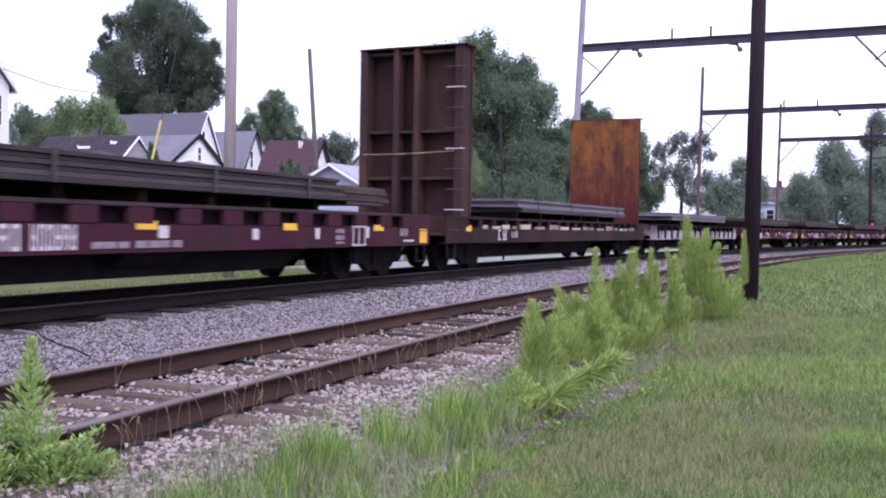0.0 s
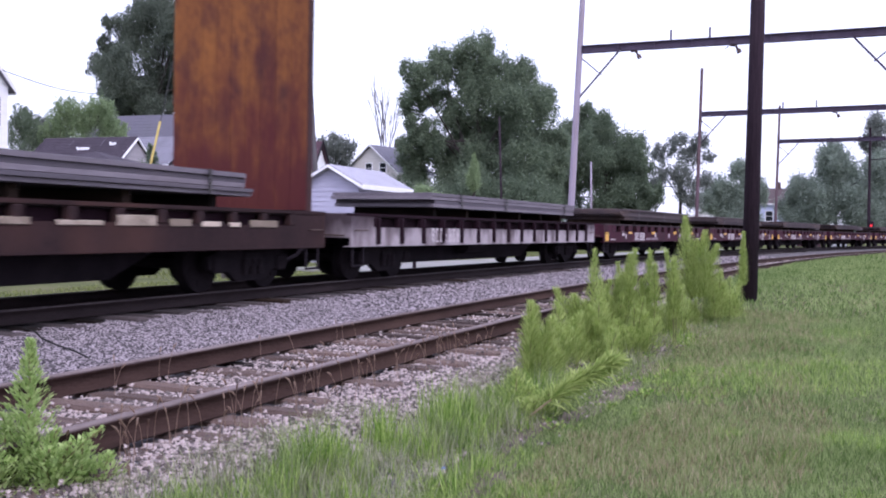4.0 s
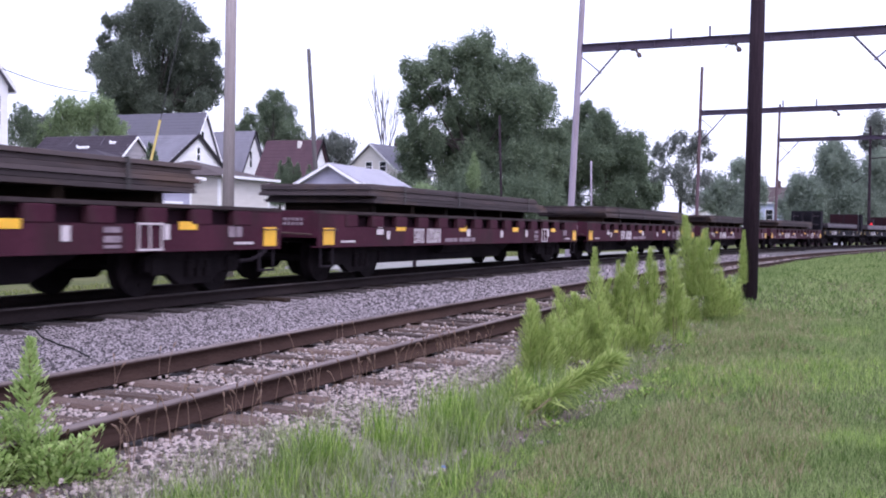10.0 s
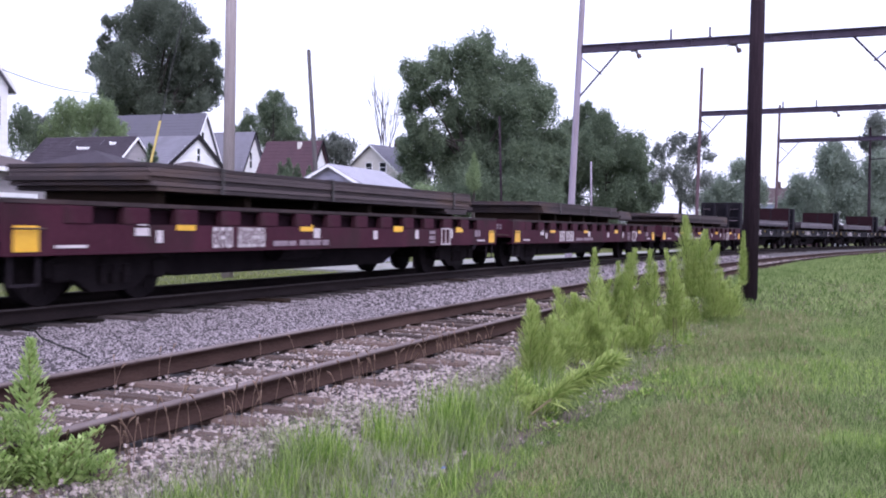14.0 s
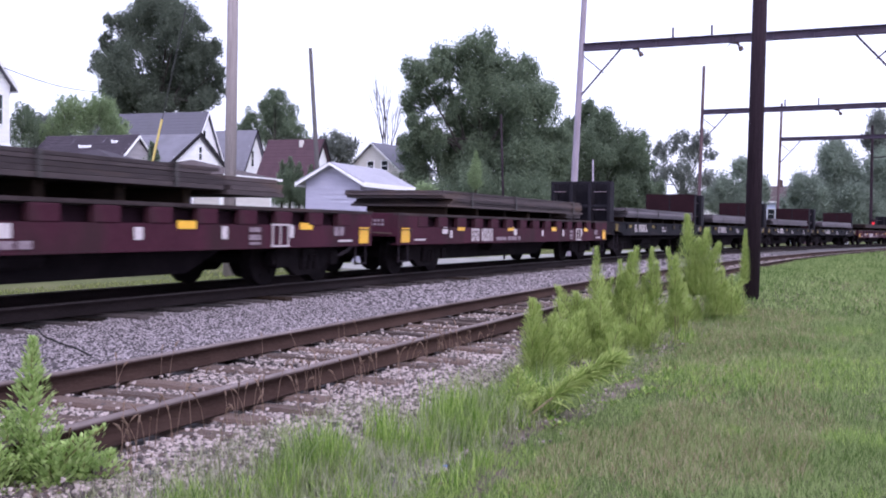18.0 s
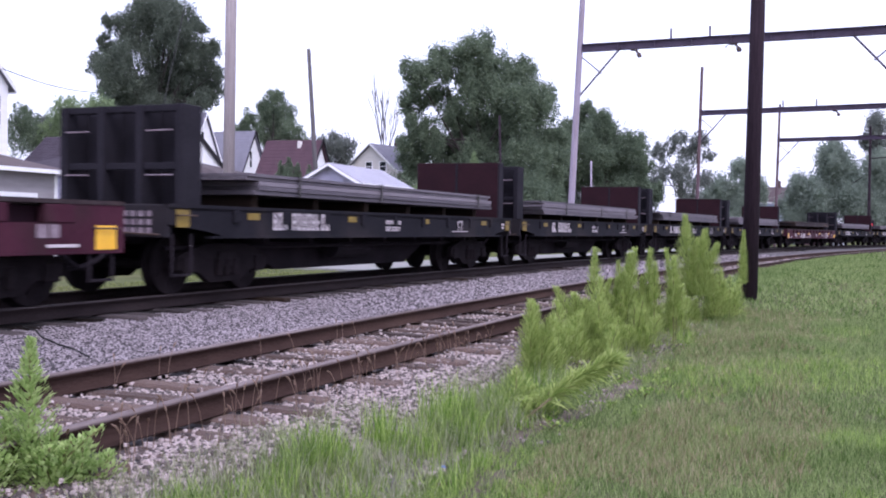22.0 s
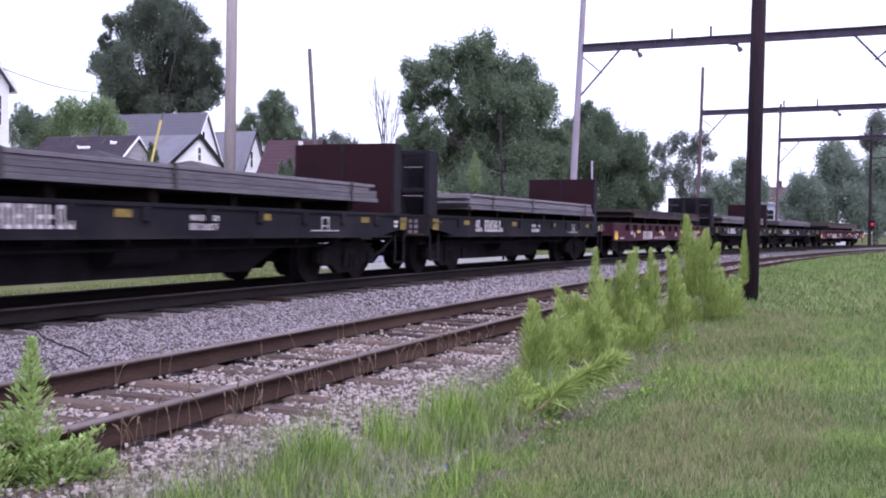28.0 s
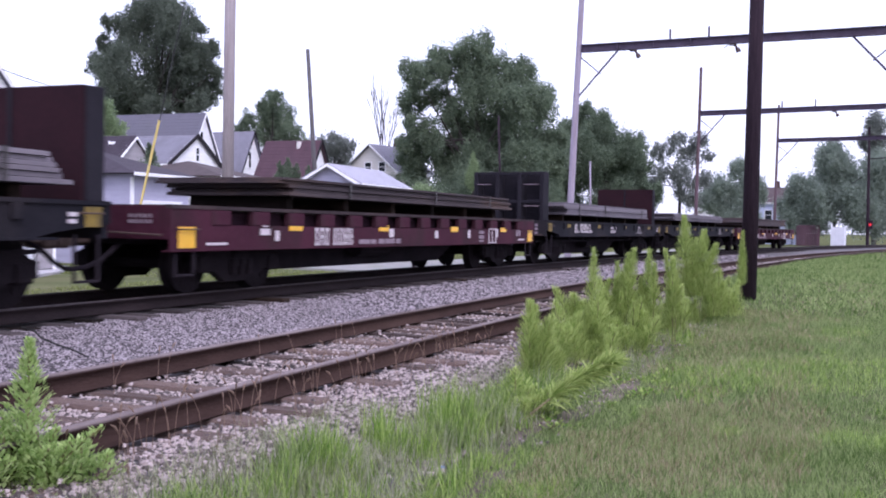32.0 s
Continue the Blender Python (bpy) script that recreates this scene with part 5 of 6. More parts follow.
crown_tree("tree", "thin grey-green tree with sky showing through", -12.7, 99.0,
           [(-1.9, 9.3, 1.0), (-0.3, 10.2, 1.2), (1.9, 10.5, 1.0), (1.1, 9.2, 1.3), (2.8, 9.1, 0.7), (-2.3, 7.2, 1.2), (-0.3, 7.2, 1.4), (1.9, 6.6, 1.2), (-3.0, 5.8, 1.1), (0.3, 5.0, 1.4)], M_LEAF_GREY, 330, 0.14, 5)
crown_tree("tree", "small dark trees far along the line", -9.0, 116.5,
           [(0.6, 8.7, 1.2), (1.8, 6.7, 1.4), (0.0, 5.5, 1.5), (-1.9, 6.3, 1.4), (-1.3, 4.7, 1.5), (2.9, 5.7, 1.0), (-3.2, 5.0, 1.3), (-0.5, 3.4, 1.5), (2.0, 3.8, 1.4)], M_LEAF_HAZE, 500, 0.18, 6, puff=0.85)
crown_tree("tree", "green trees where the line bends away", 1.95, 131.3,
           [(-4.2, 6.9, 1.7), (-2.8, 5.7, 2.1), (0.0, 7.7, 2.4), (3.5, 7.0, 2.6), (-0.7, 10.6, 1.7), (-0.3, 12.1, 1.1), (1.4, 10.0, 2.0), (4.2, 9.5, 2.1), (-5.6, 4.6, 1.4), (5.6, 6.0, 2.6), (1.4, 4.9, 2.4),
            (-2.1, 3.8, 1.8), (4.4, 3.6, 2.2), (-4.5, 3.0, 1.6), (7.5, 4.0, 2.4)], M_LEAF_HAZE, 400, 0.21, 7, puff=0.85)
crown_tree("tree", "tall thin tree rising behind the others", 7.5, 152.7, [(-0.4, 16.9, 1.6), (0.6, 14.8, 1.4), (-1.2, 14.7, 1.1), (1.2, 12.3, 1.8), (0.2, 9.5, 2.0)], M_LEAF_GREY, 300, 0.22, 8, puff=0.85)


def feathery_bush(label, x, y, width, low, heights, wisps, leaf, leaf_size, seed):
    """A bush of many arching wisps, each a thin stem set with fine leaves; heights gives the rise of the wisps across its width."""
    rng = np.random.default_rng(seed)
    t = empty("bush", pose(x, y, -0.1, 0, 0, 20.8))
    stems, cs = Solid(), []
    for k in range(7):
        stems.rod((0.25 * (k - 3) * 0.4, 0, -0.2), (width * (k - 3) / 7.5, rng.uniform(-0.4, 0.4), low), 0.05, 0.025, 6)
    for k in range(wisps):
        u = rng.uniform(-1, 1)
        top = float(np.interp(u, np.linspace(-1, 1, len(heights)), heights))
        z1 = top - abs(rng.normal(0, 0.55)) - 0.05
        a = np.array([u * width * 0.4, rng.uniform(-0.7, 0.7), max(low - 0.3, z1 - rng.uniform(0.9, 1.6))])
        b = np.array([u * width * 0.5 + rng.normal(0, 0.14), a[1] + rng.normal(0, 0.2), z1])
        bend = np.array([rng.normal(0, 0.16), 0, 0.12])
        q = rng.uniform(0, 1, (95, 1)) ** 0.8
        cs.append(a + (b - a) * q + bend * 4 * q * (1 - q) + rng.normal(0, 1, (95, 3)) * (0.12 - 0.085 * q))
        if k % 4 == 0:
            stems.rod(tuple(a), tuple((a + b) / 2 + bend), 0.012, 0.006, 4, False)
    part("stems", stems, M_BARK, t)
    cs = np.concatenate(cs)
    v, f = leaf_cards(cs, rng.uniform(0.5, 1.3, len(cs)) * leaf_size, rng)
    part("crown", quick_mesh("crown", v, f, leaf), leaf, t)
    return tagged(t, label, "bush")


feathery_bush("light green feathery bush behind the garages", -36.1, 41.9, 4.3, 5.0, (6.5, 7.8, 8.3, 7.5, 8.1, 8.4, 7.5, 6.7), 330, M_LEAF_BUSH, 0.05, 9)
feathery_bush("feathery green bush beside the tall white house", -38.7, 41.0, 2.6, 4.2, (6.4, 7.8, 7.2, 6.1, 5.6), 190, M_LEAF_WILLOW, 0.05, 10)
crown_tree("bush", "hazy grey bush behind the feathery one", -45.8, 49.2, [(0.2, 7.7, 0.5), (0.9, 7.5, 0.6), (-0.3, 7.2, 0.5), (0.5, 6.8, 0.8), (1.6, 7.2, 0.6), (-0.5, 6.4, 0.7)], M_LEAF_GREY, 800, 0.1, 33, category="bush")
crown_tree("bush", "dark upright shrub under the shade tree", -40.8, 48.9, [(0.0, 9.3, 0.25), (0.15, 8.8, 0.35), (0.3, 8.2, 0.45), (-0.3, 7.9, 0.4), (0.5, 7.4, 0.6), (0.0, 7.0, 0.7)], M_LEAF_MID, 1100, 0.08, 34, category="bush")
for k, (x, y, h) in enumerate(((-25.4, 33.35, 4.95), (-29.6, 50.9, 5.4), (-29.1, 51.0, 5.6), (-28.6, 51.2, 5.3), (-28.0, 51.5, 5.2), (-22.1, 64.0, 6.9))):
    crown_tree("conifer", "small pointed evergreen beside a house", x, y, [(0, h - 0.2, 0.1), (0, h - 0.45, 0.19), (0.02, h - 0.8, 0.28), (0, h - 1.2, 0.36), (0, h - 1.7, 0.46), (0, h - 2.3, 0.5), (0.1, h - 1.4, 0.42), (-0.1, h - 2.0, 0.48)], M_LEAF_MID if k < 5 else M_LEAF_BUSH, 2600, 0.06, 20 + k, category="conifer")
crown_tree("bush", "hazy bush behind the rooftops", -33.8, 66.0, [(-1.0, 7.4, 0.8), (0.2, 7.6, 0.9), (1.2, 7.2, 0.7), (0, 6.4, 1.2)], M_LEAF_GREY, 500, 0.13, 30, category="bush")
crown_tree("bush", "round yellow-green bush behind the main track", -19.3, 47.5, [(-0.8, 2.6, 0.7), (0.2, 3.0, 0.7), (1.0, 2.7, 0.7), (0.2, 1.9, 1.1), (-0.9, 1.6, 0.9)], M_LEAF_BUSH, 1500, 0.09, 31, category="bush")


def bare_tree(x, y, height, seed):
    """A leafless tree: limbs that fork and rise."""
    rnd = random.Random(seed)
    s = Solid()

    def grow(a, d, length, r, level):
        b = a + d * length
        s.rod(a, b, r, r * 0.65, 6)
        if level == 0:
            return
        for _ in range(3):
            e = (d + Vector((rnd.uniform(-0.22, 0.22), rnd.uniform(-0.22, 0.22), rnd.uniform(0.0, 0.35)))).normalized()
            grow(b if rnd.random() < 0.7 else a.lerp(b, 0.7), e, length * rnd.uniform(0.55, 0.8), r * 0.55, level - 1)

    t = empty("bare_tree", pose(x, y, -0.1))
    grow(Vector((0, 0, 0)), Vector((0, 0, 1)), height * 0.42, 0.2, 4)
    part("branchwork", s, M_DEADWOOD, t)
    return tagged(t, "leafless grey tree behind the cream house", "tree")


bare_tree(-38.8, 86.0, 13.6, 5)


# ---------------------------------------------------------------- pieces: ties and crushed stone
def ties(track_ob, centre, top, material, s0, s1, gap, seed):
    rnd = random.Random(seed)
    shapes = []
    for k in range(8):
        j = [rnd.uniform(-0.15, 0.12) for _ in range(4)]
        shapes.append(Solid().box(-1.29 + j[0], 1.29 + j[1], -0.115 + j[3] * 0.1, 0.115, -0.16, 0 + j[2] * 0.15, 0.022).mesh("tie", material if k < 6 else M_BLOCK))
    s = s0
    while s < s1:
        m = on_track(s, centre + rnd.uniform(-0.05, 0.05), top - 0.176) @ pose(0, 0, rnd.uniform(-0.022, 0.0), rnd.uniform(-2, 2), rnd.uniform(-0.5, 0.5), rnd.uniform(-3.2, 3.2))
        part("tie", rnd.choice(shapes), material, track_ob, at=m)
        s += gap + rnd.uniform(-0.05, 0.05)


ties(siding_track, SIDING, SIDE_Z, M_TIE, -20, 75, 0.52, 5)
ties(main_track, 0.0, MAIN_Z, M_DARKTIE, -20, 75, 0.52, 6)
def stones(name, label, zones, material, seed):
    """Crushed stones lying loose on the bed. zones: (s from, s to, off from, off to, a square metre, half size)."""
    rng = np.random.default_rng(seed)
    corner = np.array([(x, y, z) for z in (-1, 1) for y in (-1, 1) for x in (-1, 1)], float)
    quad = np.array([(4, 5, 7, 6), (0, 1, 5, 4), (2, 6, 7, 3), (0, 4, 6, 2), (1, 3, 7, 5)])
    quad = np.concatenate([quad[:, [0, 1, 2]], quad[:, [0, 2, 3]]])
    roof = np.array([(0, 1, 5), (0, 5, 4), (2, 4, 5), (2, 5, 3), (0, 4, 2), (1, 3, 5)])
    vs, fs, n0 = [], [], 0
    for s0, s1, o0, o1, density, size, lift in zones:
        n = int((s1 - s0) * (o1 - o0) * density)
        s, o = rng.uniform(s0, s1, n), rng.uniform(o0, o1, n)
        for rail in (SIDING - 0.7535, SIDING + 0.7535):
            keep = abs(o - rail) > 0.085
            s, o = s[keep], o[keep]
        n = len(s)
        z = np.maximum(np.interp(o, [p[0] for p in BED], [p[1] for p in BED]), -0.045)
        a = np.maximum(s, 0) * BEND
        x = MAIN_X + (1 - np.cos(a)) / BEND + o * np.cos(a)
        y = np.where(s > 0, np.sin(a) / BEND, s) - o * np.sin(a)
        r = size * rng.uniform(0.6, 1.35, n)
        shape = corner[None] * rng.uniform(0.45, 1.0, (n, 8, 3)) * r[:, None, None] * np.array([1.15, 1.0, 0.75])
        u, w = rng.uniform(0, math.tau, n), rng.normal(0, 0.5, n)
        cu, su, cw, sw = np.cos(u), np.sin(u), np.cos(w), np.sin(w)
        p = shape.copy()
        p[:, :, 1], p[:, :, 2] = shape[:, :, 1] * cw[:, None] - shape[:, :, 2] * sw[:, None], shape[:, :, 1] * sw[:, None] + shape[:, :, 2] * cw[:, None]
        q = p.copy()
        q[:, :, 0], q[:, :, 1] = p[:, :, 0] * cu[:, None] - p[:, :, 1] * su[:, None], p[:, :, 0] * su[:, None] + p[:, :, 1] * cu[:, None]
        q += np.stack([x, y, z + r * rng.uniform(0.1, 0.6, n) + lift], 1)[:, None, :]
        if size < 0.02 and o0 > 3.4:
            fs.append((np.arange(n)[:, None, None] * 8 + quad[None] + n0).reshape(-1, 3))
        else:                       # farther stones: a broken ridge, no hidden faces
            ridge = (q[:, 4:6] + q[:, 6:8]) / 2
            q = np.concatenate([q[:, :4], ridge], 1)
            fs.append((np.arange(n)[:, None, None] * 6 + roof[None] + n0).reshape(-1, 3))
        vs.append(q.reshape(-1, 3))
        n0 += q.shape[0] * q.shape[1]
    ob = new(name, quick_mesh(name, np.concatenate(vs), np.concatenate(fs), material))
    return tagged(ob, label, "crushed stone", kind="stuff")


stones("grey_ballast", "loose grey crushed stone between the two tracks", [(-12, 6, 1.0, 3.6, 100, 0.04, 0), (6, 15, 0.98, 3.6, 2500, 0.0118, 0), (15, 30, 0.98, 3.6, 800, 0.019, 0), (30, 60, 1.0, 3.6, 150, 0.04, 0)], M_STONE, 11)
stones("pale_ballast", "loose pale crushed stone between and beside the siding ties", [(-12, 3.2, 3.5, 7.2, 130, 0.042, 0), (3.2, 11, 3.5, 6.95, 1250, 0.0155, 0.004), (3.2, 11, 6.95, 7.35, 420, 0.015, 0),
       (3.2, 11, 3.6, 6.1, 40, 0.012, 0.05), (11, 24, 3.6, 6.1, 14, 0.018, 0.045), (11, 24, 3.5, 7.3, 440, 0.022, 0), (24, 60, 3.5, 7.2, 110, 0.045, 0), (6.8, 17, 7.2, 7.75, 80, 0.011, 0.012)], M_PALE, 12)


# ---------------------------------------------------------------- grass and weeds
GULLY_Y = [5.0, 5.6, 6.6, 7.3, 7.87, 9.3, 10.8, 12.6, 14.4, 16.0]
GULLY_X = [-1.9, -1.84, -1.98, -2.08, -1.86, -1.76, -1.72, -1.85, -1.99, -1.95]


def off_gully(x, y):
    """How far a place lies from the middle of the bare strip along the lawn."""
    return np.where((y > 4.6) & (y < 16.5), np.abs(x - np.interp(y, GULLY_Y, GULLY_X)), 9.0)


def on_road(x, y):
    """True where the alley runs."""
    u, v = x + 15.5, y - 29.6
    c, q = math.cos(radians(7)), math.sin(radians(7))
    return (np.abs(u * c - v * q) < 1.75) & (u * q + v * c > -0.1)


def blades(name, label, zones, material, seed, category="grass", patch_from=-9.0, patch_at=11.0):
    """Single blades of grass. zones: (s from, s to, off from, off to, number, height, width)."""
    rng = np.random.default_rng(seed)
    vs, n_all = [], 0
    for s0, s1, o0, o1, n, height, width in zones:
        s, o = rng.uniform(s0, s1, n), o0 + (o1 - o0) * rng.uniform(0, 1, n)
        a = np.maximum(s, 0) * BEND
        x = MAIN_X + (1 - np.cos(a)) / BEND + o * np.cos(a)
        y = np.where(s > 0, np.sin(a) / BEND, s) - o * np.sin(a)
        patch = np.array([noise.noise((p * 0.9, q * 0.9, 1.0)) + 0.6 * noise.noise((p * 3.1, q * 3.1, 5.0)) for p, q in zip(x, y)])
        bare = np.array([noise.noise((p * 1.7, q * 0.6, 21.0)) for p, q in zip(x, y)]) + 0.85 * np.exp(-(off_gully(x, y) / 0.15) ** 2)
        keep = (np.array([noise.noise((p * 0.55, q * 0.3, patch_at)) + 0.5 * noise.noise((p * 2.3, q * 1.6, patch_at + 4.0)) for p, q in zip(x, y)]) > patch_from) & (bare < rng.uniform(0.5, 1.5, n)) & ~on_road(x, y)
        s, o, x, y, patch = s[keep], o[keep], x[keep], y[keep], patch[keep]
        n = len(s)
        g = np.maximum(np.array([lawn_height(p, q) for p, q in zip(x, y)]) - 0.055, np.maximum(np.interp(o, [p[0] for p in BED], [p[1] for p in BED]), verge_height(s, o)) - 0.005)
        h = height * rng.uniform(0.5, 1.2, n) * np.clip(1.0 + 0.55 * patch, 0.35, 1.7)
        u = rng.uniform(0, math.tau, n)
        lean = rng.normal(0, 0.5, (n, 2)) * h[:, None]
        w = width * rng.uniform(0.7, 1.3, n)
        base = np.stack([x, y, g], 1)
        side = np.stack([np.cos(u) * w, np.sin(u) * w, np.zeros(n)], 1)
        tip = base + np.stack([lean[:, 0], lean[:, 1], h + 0.01], 1)
        vs.append(np.stack([base - side, base + side, tip], 1).reshape(-1, 3))
        n_all += n
    f = np.arange(n_all * 3).reshape(-1, 3)
    ob = new(name, quick_mesh(name, np.concatenate(vs), f, material))
    return tagged(ob, label, category, kind="stuff")


blades("lawn_grass", "mown green lawn with dry patches", [(-14, 2.5, 7.2, 18, 32000, 0.09, 0.022), (2.5, 9, 13.0, 24, 14000, 0.09, 0.016), (2.5, 9, 7.38, 13.0, 78000, 0.075, 0.0042), (9, 20, 6.9, 18, 95000, 0.085, 0.0052), (20, 55, 6.15, 30, 105000, 0.11, 0.016), (26, 60, 6.12, 7.6, 16000, 0.14, 0.012), (55, 110, 6.15, 40, 22000, 0.14, 0.04)], M_GRASS, 21)
blades("dry_lawn_grass", "dry straw-coloured blades among the lawn", [(2.5, 9, 7.3, 13.0, 60000, 0.075, 0.0035), (9, 20, 6.9, 18, 60000, 0.08, 0.005), (20, 40, 8.5, 22, 7000, 0.08, 0.01)], M_STRAW, 22, patch_from=0.08)
blades("fresh_lawn_grass", "patches of fresh bright grass in the lawn", [(3.5, 9, 7.4, 13.0, 46000, 0.085, 0.0042), (9, 20, 7.2, 16, 34000, 0.1, 0.006)], M_LUSH, 26, patch_from=0.12, patch_at=33.0)
blades("trackside_grass", "rough dull grass beyond the main track", [(-14, 5, -7.0, -3.4, 5000, 0.07, 0.02), (5, 45, -7.0, -3.4, 20000, 0.06, 0.014), (22, 80, -30, -6.4, 18000, 0.1, 0.03)], M_TRACKGRASS, 23)


def foot_height(x, y):
    """Where a plant near the siding stands."""
    return max(lawn_height(x, y) - 0.05, bed_height(x - MAIN_X)) if y < 30 else 0.0


def tuft(name, label, x, y, n, height, spread, material, seed, width=0.006, droop=0.5, category="grass tuft"):
    """A tuft of long blades that arch outwards, each in four joints."""
    rng = np.random.default_rng(seed)
    vs, fs = [], []
    for k in range(n):
        a, r = rng.uniform(0, math.tau), spread * rng.uniform(0, 1) ** 0.7
        base = np.array([r * math.cos(a), r * math.sin(a), -0.02])
        b = rng.uniform(0, math.tau)
        h = height * rng.uniform(0.45, 1.1)
        out = np.array([math.cos(b), math.sin(b), 0]) * h * droop * rng.uniform(0.2, 1.0)
        side = np.array([-math.sin(b), math.cos(b), 0]) * width
        i = len(vs)
        for j in range(4):
            q = j / 3
            c = base + out * q * q + np.array([0, 0, h * (q - 0.25 * droop * q * q)])
            w = side * (1 - q * 0.92)
            vs += [c - w, c + w]
        for j in range(3):
            fs.append((i + 2 * j, i + 2 * j + 1, i + 2 * j + 3, i + 2 * j + 2))
    ob = new(name, quick_mesh(name, np.array(vs), np.array(fs), material))
    ob.matrix_basis = pose(x, y, foot_height(x, y) - 0.01)
    return tagged(ob, label, category, kind="stuff")


blades("seeding_grass", "sparse pale seeding grass among the stones", [(3.2, 7.0, 6.1, 6.95, 4200, 0.13, 0.0026), (7.0, 11.0, 6.4, 6.95, 1500, 0.12, 0.003), (3.2, 8.6, 6.9, 7.5, 4000, 0.15, 0.003)], M_PALEGRASS, 24)
rnd = random.Random(31)
for k in range(250):
    s = rnd.uniform(3.3, 9.4)
    o = 6.62 + abs(rnd.gauss(0, 0.38)) + 0.14 * min(max(s - 4.8, 0.0), 2.4)
    if s > 6.5 and o > 7.35:
        o = 7.0
    clump = noise.noise((s * 1.3, o * 1.3, 3.0))
    (x, y, _), _ = track(s, o)
    lush = rnd.random()
    tuft("grass_tuft", "tuft of long green grass at the ballast's edge", x, y, int(rnd.uniform(26, 74) * (1 + 0.9 * clump)) + 6, rnd.uniform(0.12, 0.34) * (1.05 + 0.6 * clump), 0.17,
         M_LUSH if lush < 0.6 else M_GRASS if lush < 0.78 else M_PALEGRASS, 100 + k, 0.0048, 0.6)
for s, o, h in ((6.9, 6.75, 0.5), (7.1, 6.85, 0.46), (6.7, 6.9, 0.44), (6.2, 6.6, 0.4), (6.0, 6.75, 0.36), (5.6, 6.5, 0.3), (7.3, 6.7, 0.34)):
    (x, y, _), _ = track(s, o + 0.17)
    tuft("grass_tuft", "tall clump of fresh green grass at the ballast's edge", x, y, 90, h, 0.14, M_LUSH, int(900 + s * 10), 0.0048, 0.4)
for k in range(40):
    s = rnd.uniform(9.0, 20)
    (x, y, _), _ = track(s, rnd.gauss(7.05, 0.3))
    tuft("grass_tuft", "tuft of long green grass at the ballast's edge", x, y, 80, rnd.uniform(0.14, 0.3), 0.25, M_LUSH if rnd.random() < 0.5 else M_PALEGRASS, 260 + k, 0.006, 0.4)


def weed(name, label, x, y, height, girth, leaves, seed, lean=(0, 0), leaf=0.085, material=None, stems=1, bare=0.2, arch=2.0, broad=0.11, rising=0.0):
    """A tall leafy weed: upright stems set all round with narrow rising leaves."""
    rng = np.random.default_rng(seed)
    w = empty(name, pose(x, y, foot_height(x, y)))
    for st in range(stems):
        foot = np.array([rng.normal() * 0.09, rng.normal() * 0.09, -0.05]) if stems > 1 else np.array([0, 0, -0.05])
        hh = height * (1 if st == 0 else rng.uniform(0.6, 0.95))
        tip = np.array([lean[0] + rng.normal() * 0.03 * stems, lean[1] + rng.normal() * 0.03 * stems, 0]) + foot
        line = [foot + (tip - foot) * q ** arch + np.array([0, 0, hh * q]) for q in np.linspace(0, 1, 7)]
        part("stem", Solid().tube(line, 0.007, 5), M_STEM, w)
        vs, fs = [], []
        n = int(leaves * 3.3) // stems
        for k in range(n):
            q = bare + (1 - bare) * (k / n)
            c = np.array([np.interp(q, np.linspace(0, 1, 7), [p[i] for p in line]) for i in range(3)])
            a = k * 2.4 + rng.normal() * 0.4
            size = leaf * (0.65 + 0.7 * math.sin(math.pi * min(1, q * 0.85 + 0.1))) * rng.uniform(0.7, 1.2)
            out = np.array([math.cos(a), math.sin(a), 0])
            rise = (rng.uniform(0.5, 1.6) if q < 0.8 else rng.uniform(1.0, 2.4)) + rising * rng.uniform(0.0, 1.0)
            d = out + np.array([0, 0, rise])
            d /= np.linalg.norm(d)
            reach = girth * 1.9 * (1 - 0.9 * max(0, q - 0.5) / 0.5) * rng.uniform(0.0, 1.0)
            c = c + out * reach
            wv = np.array([-math.sin(a), math.cos(a), 0]) * size * broad
            i = len(vs)
            vs += [c, c + d * size * 0.45 - wv, c + d * size * 0.45 + wv, c + d * size * 0.95 - np.array([0, 0, size * 0.2])]
            fs += [(i, i + 1, i + 2), (i + 1, i + 3, i + 2)]
        part("leaves", quick_mesh("leaves", np.array(vs), np.array(fs), material or M_WEED), M_WEED, w)
    return tagged(w, label, "weed", "weeds beside the siding")


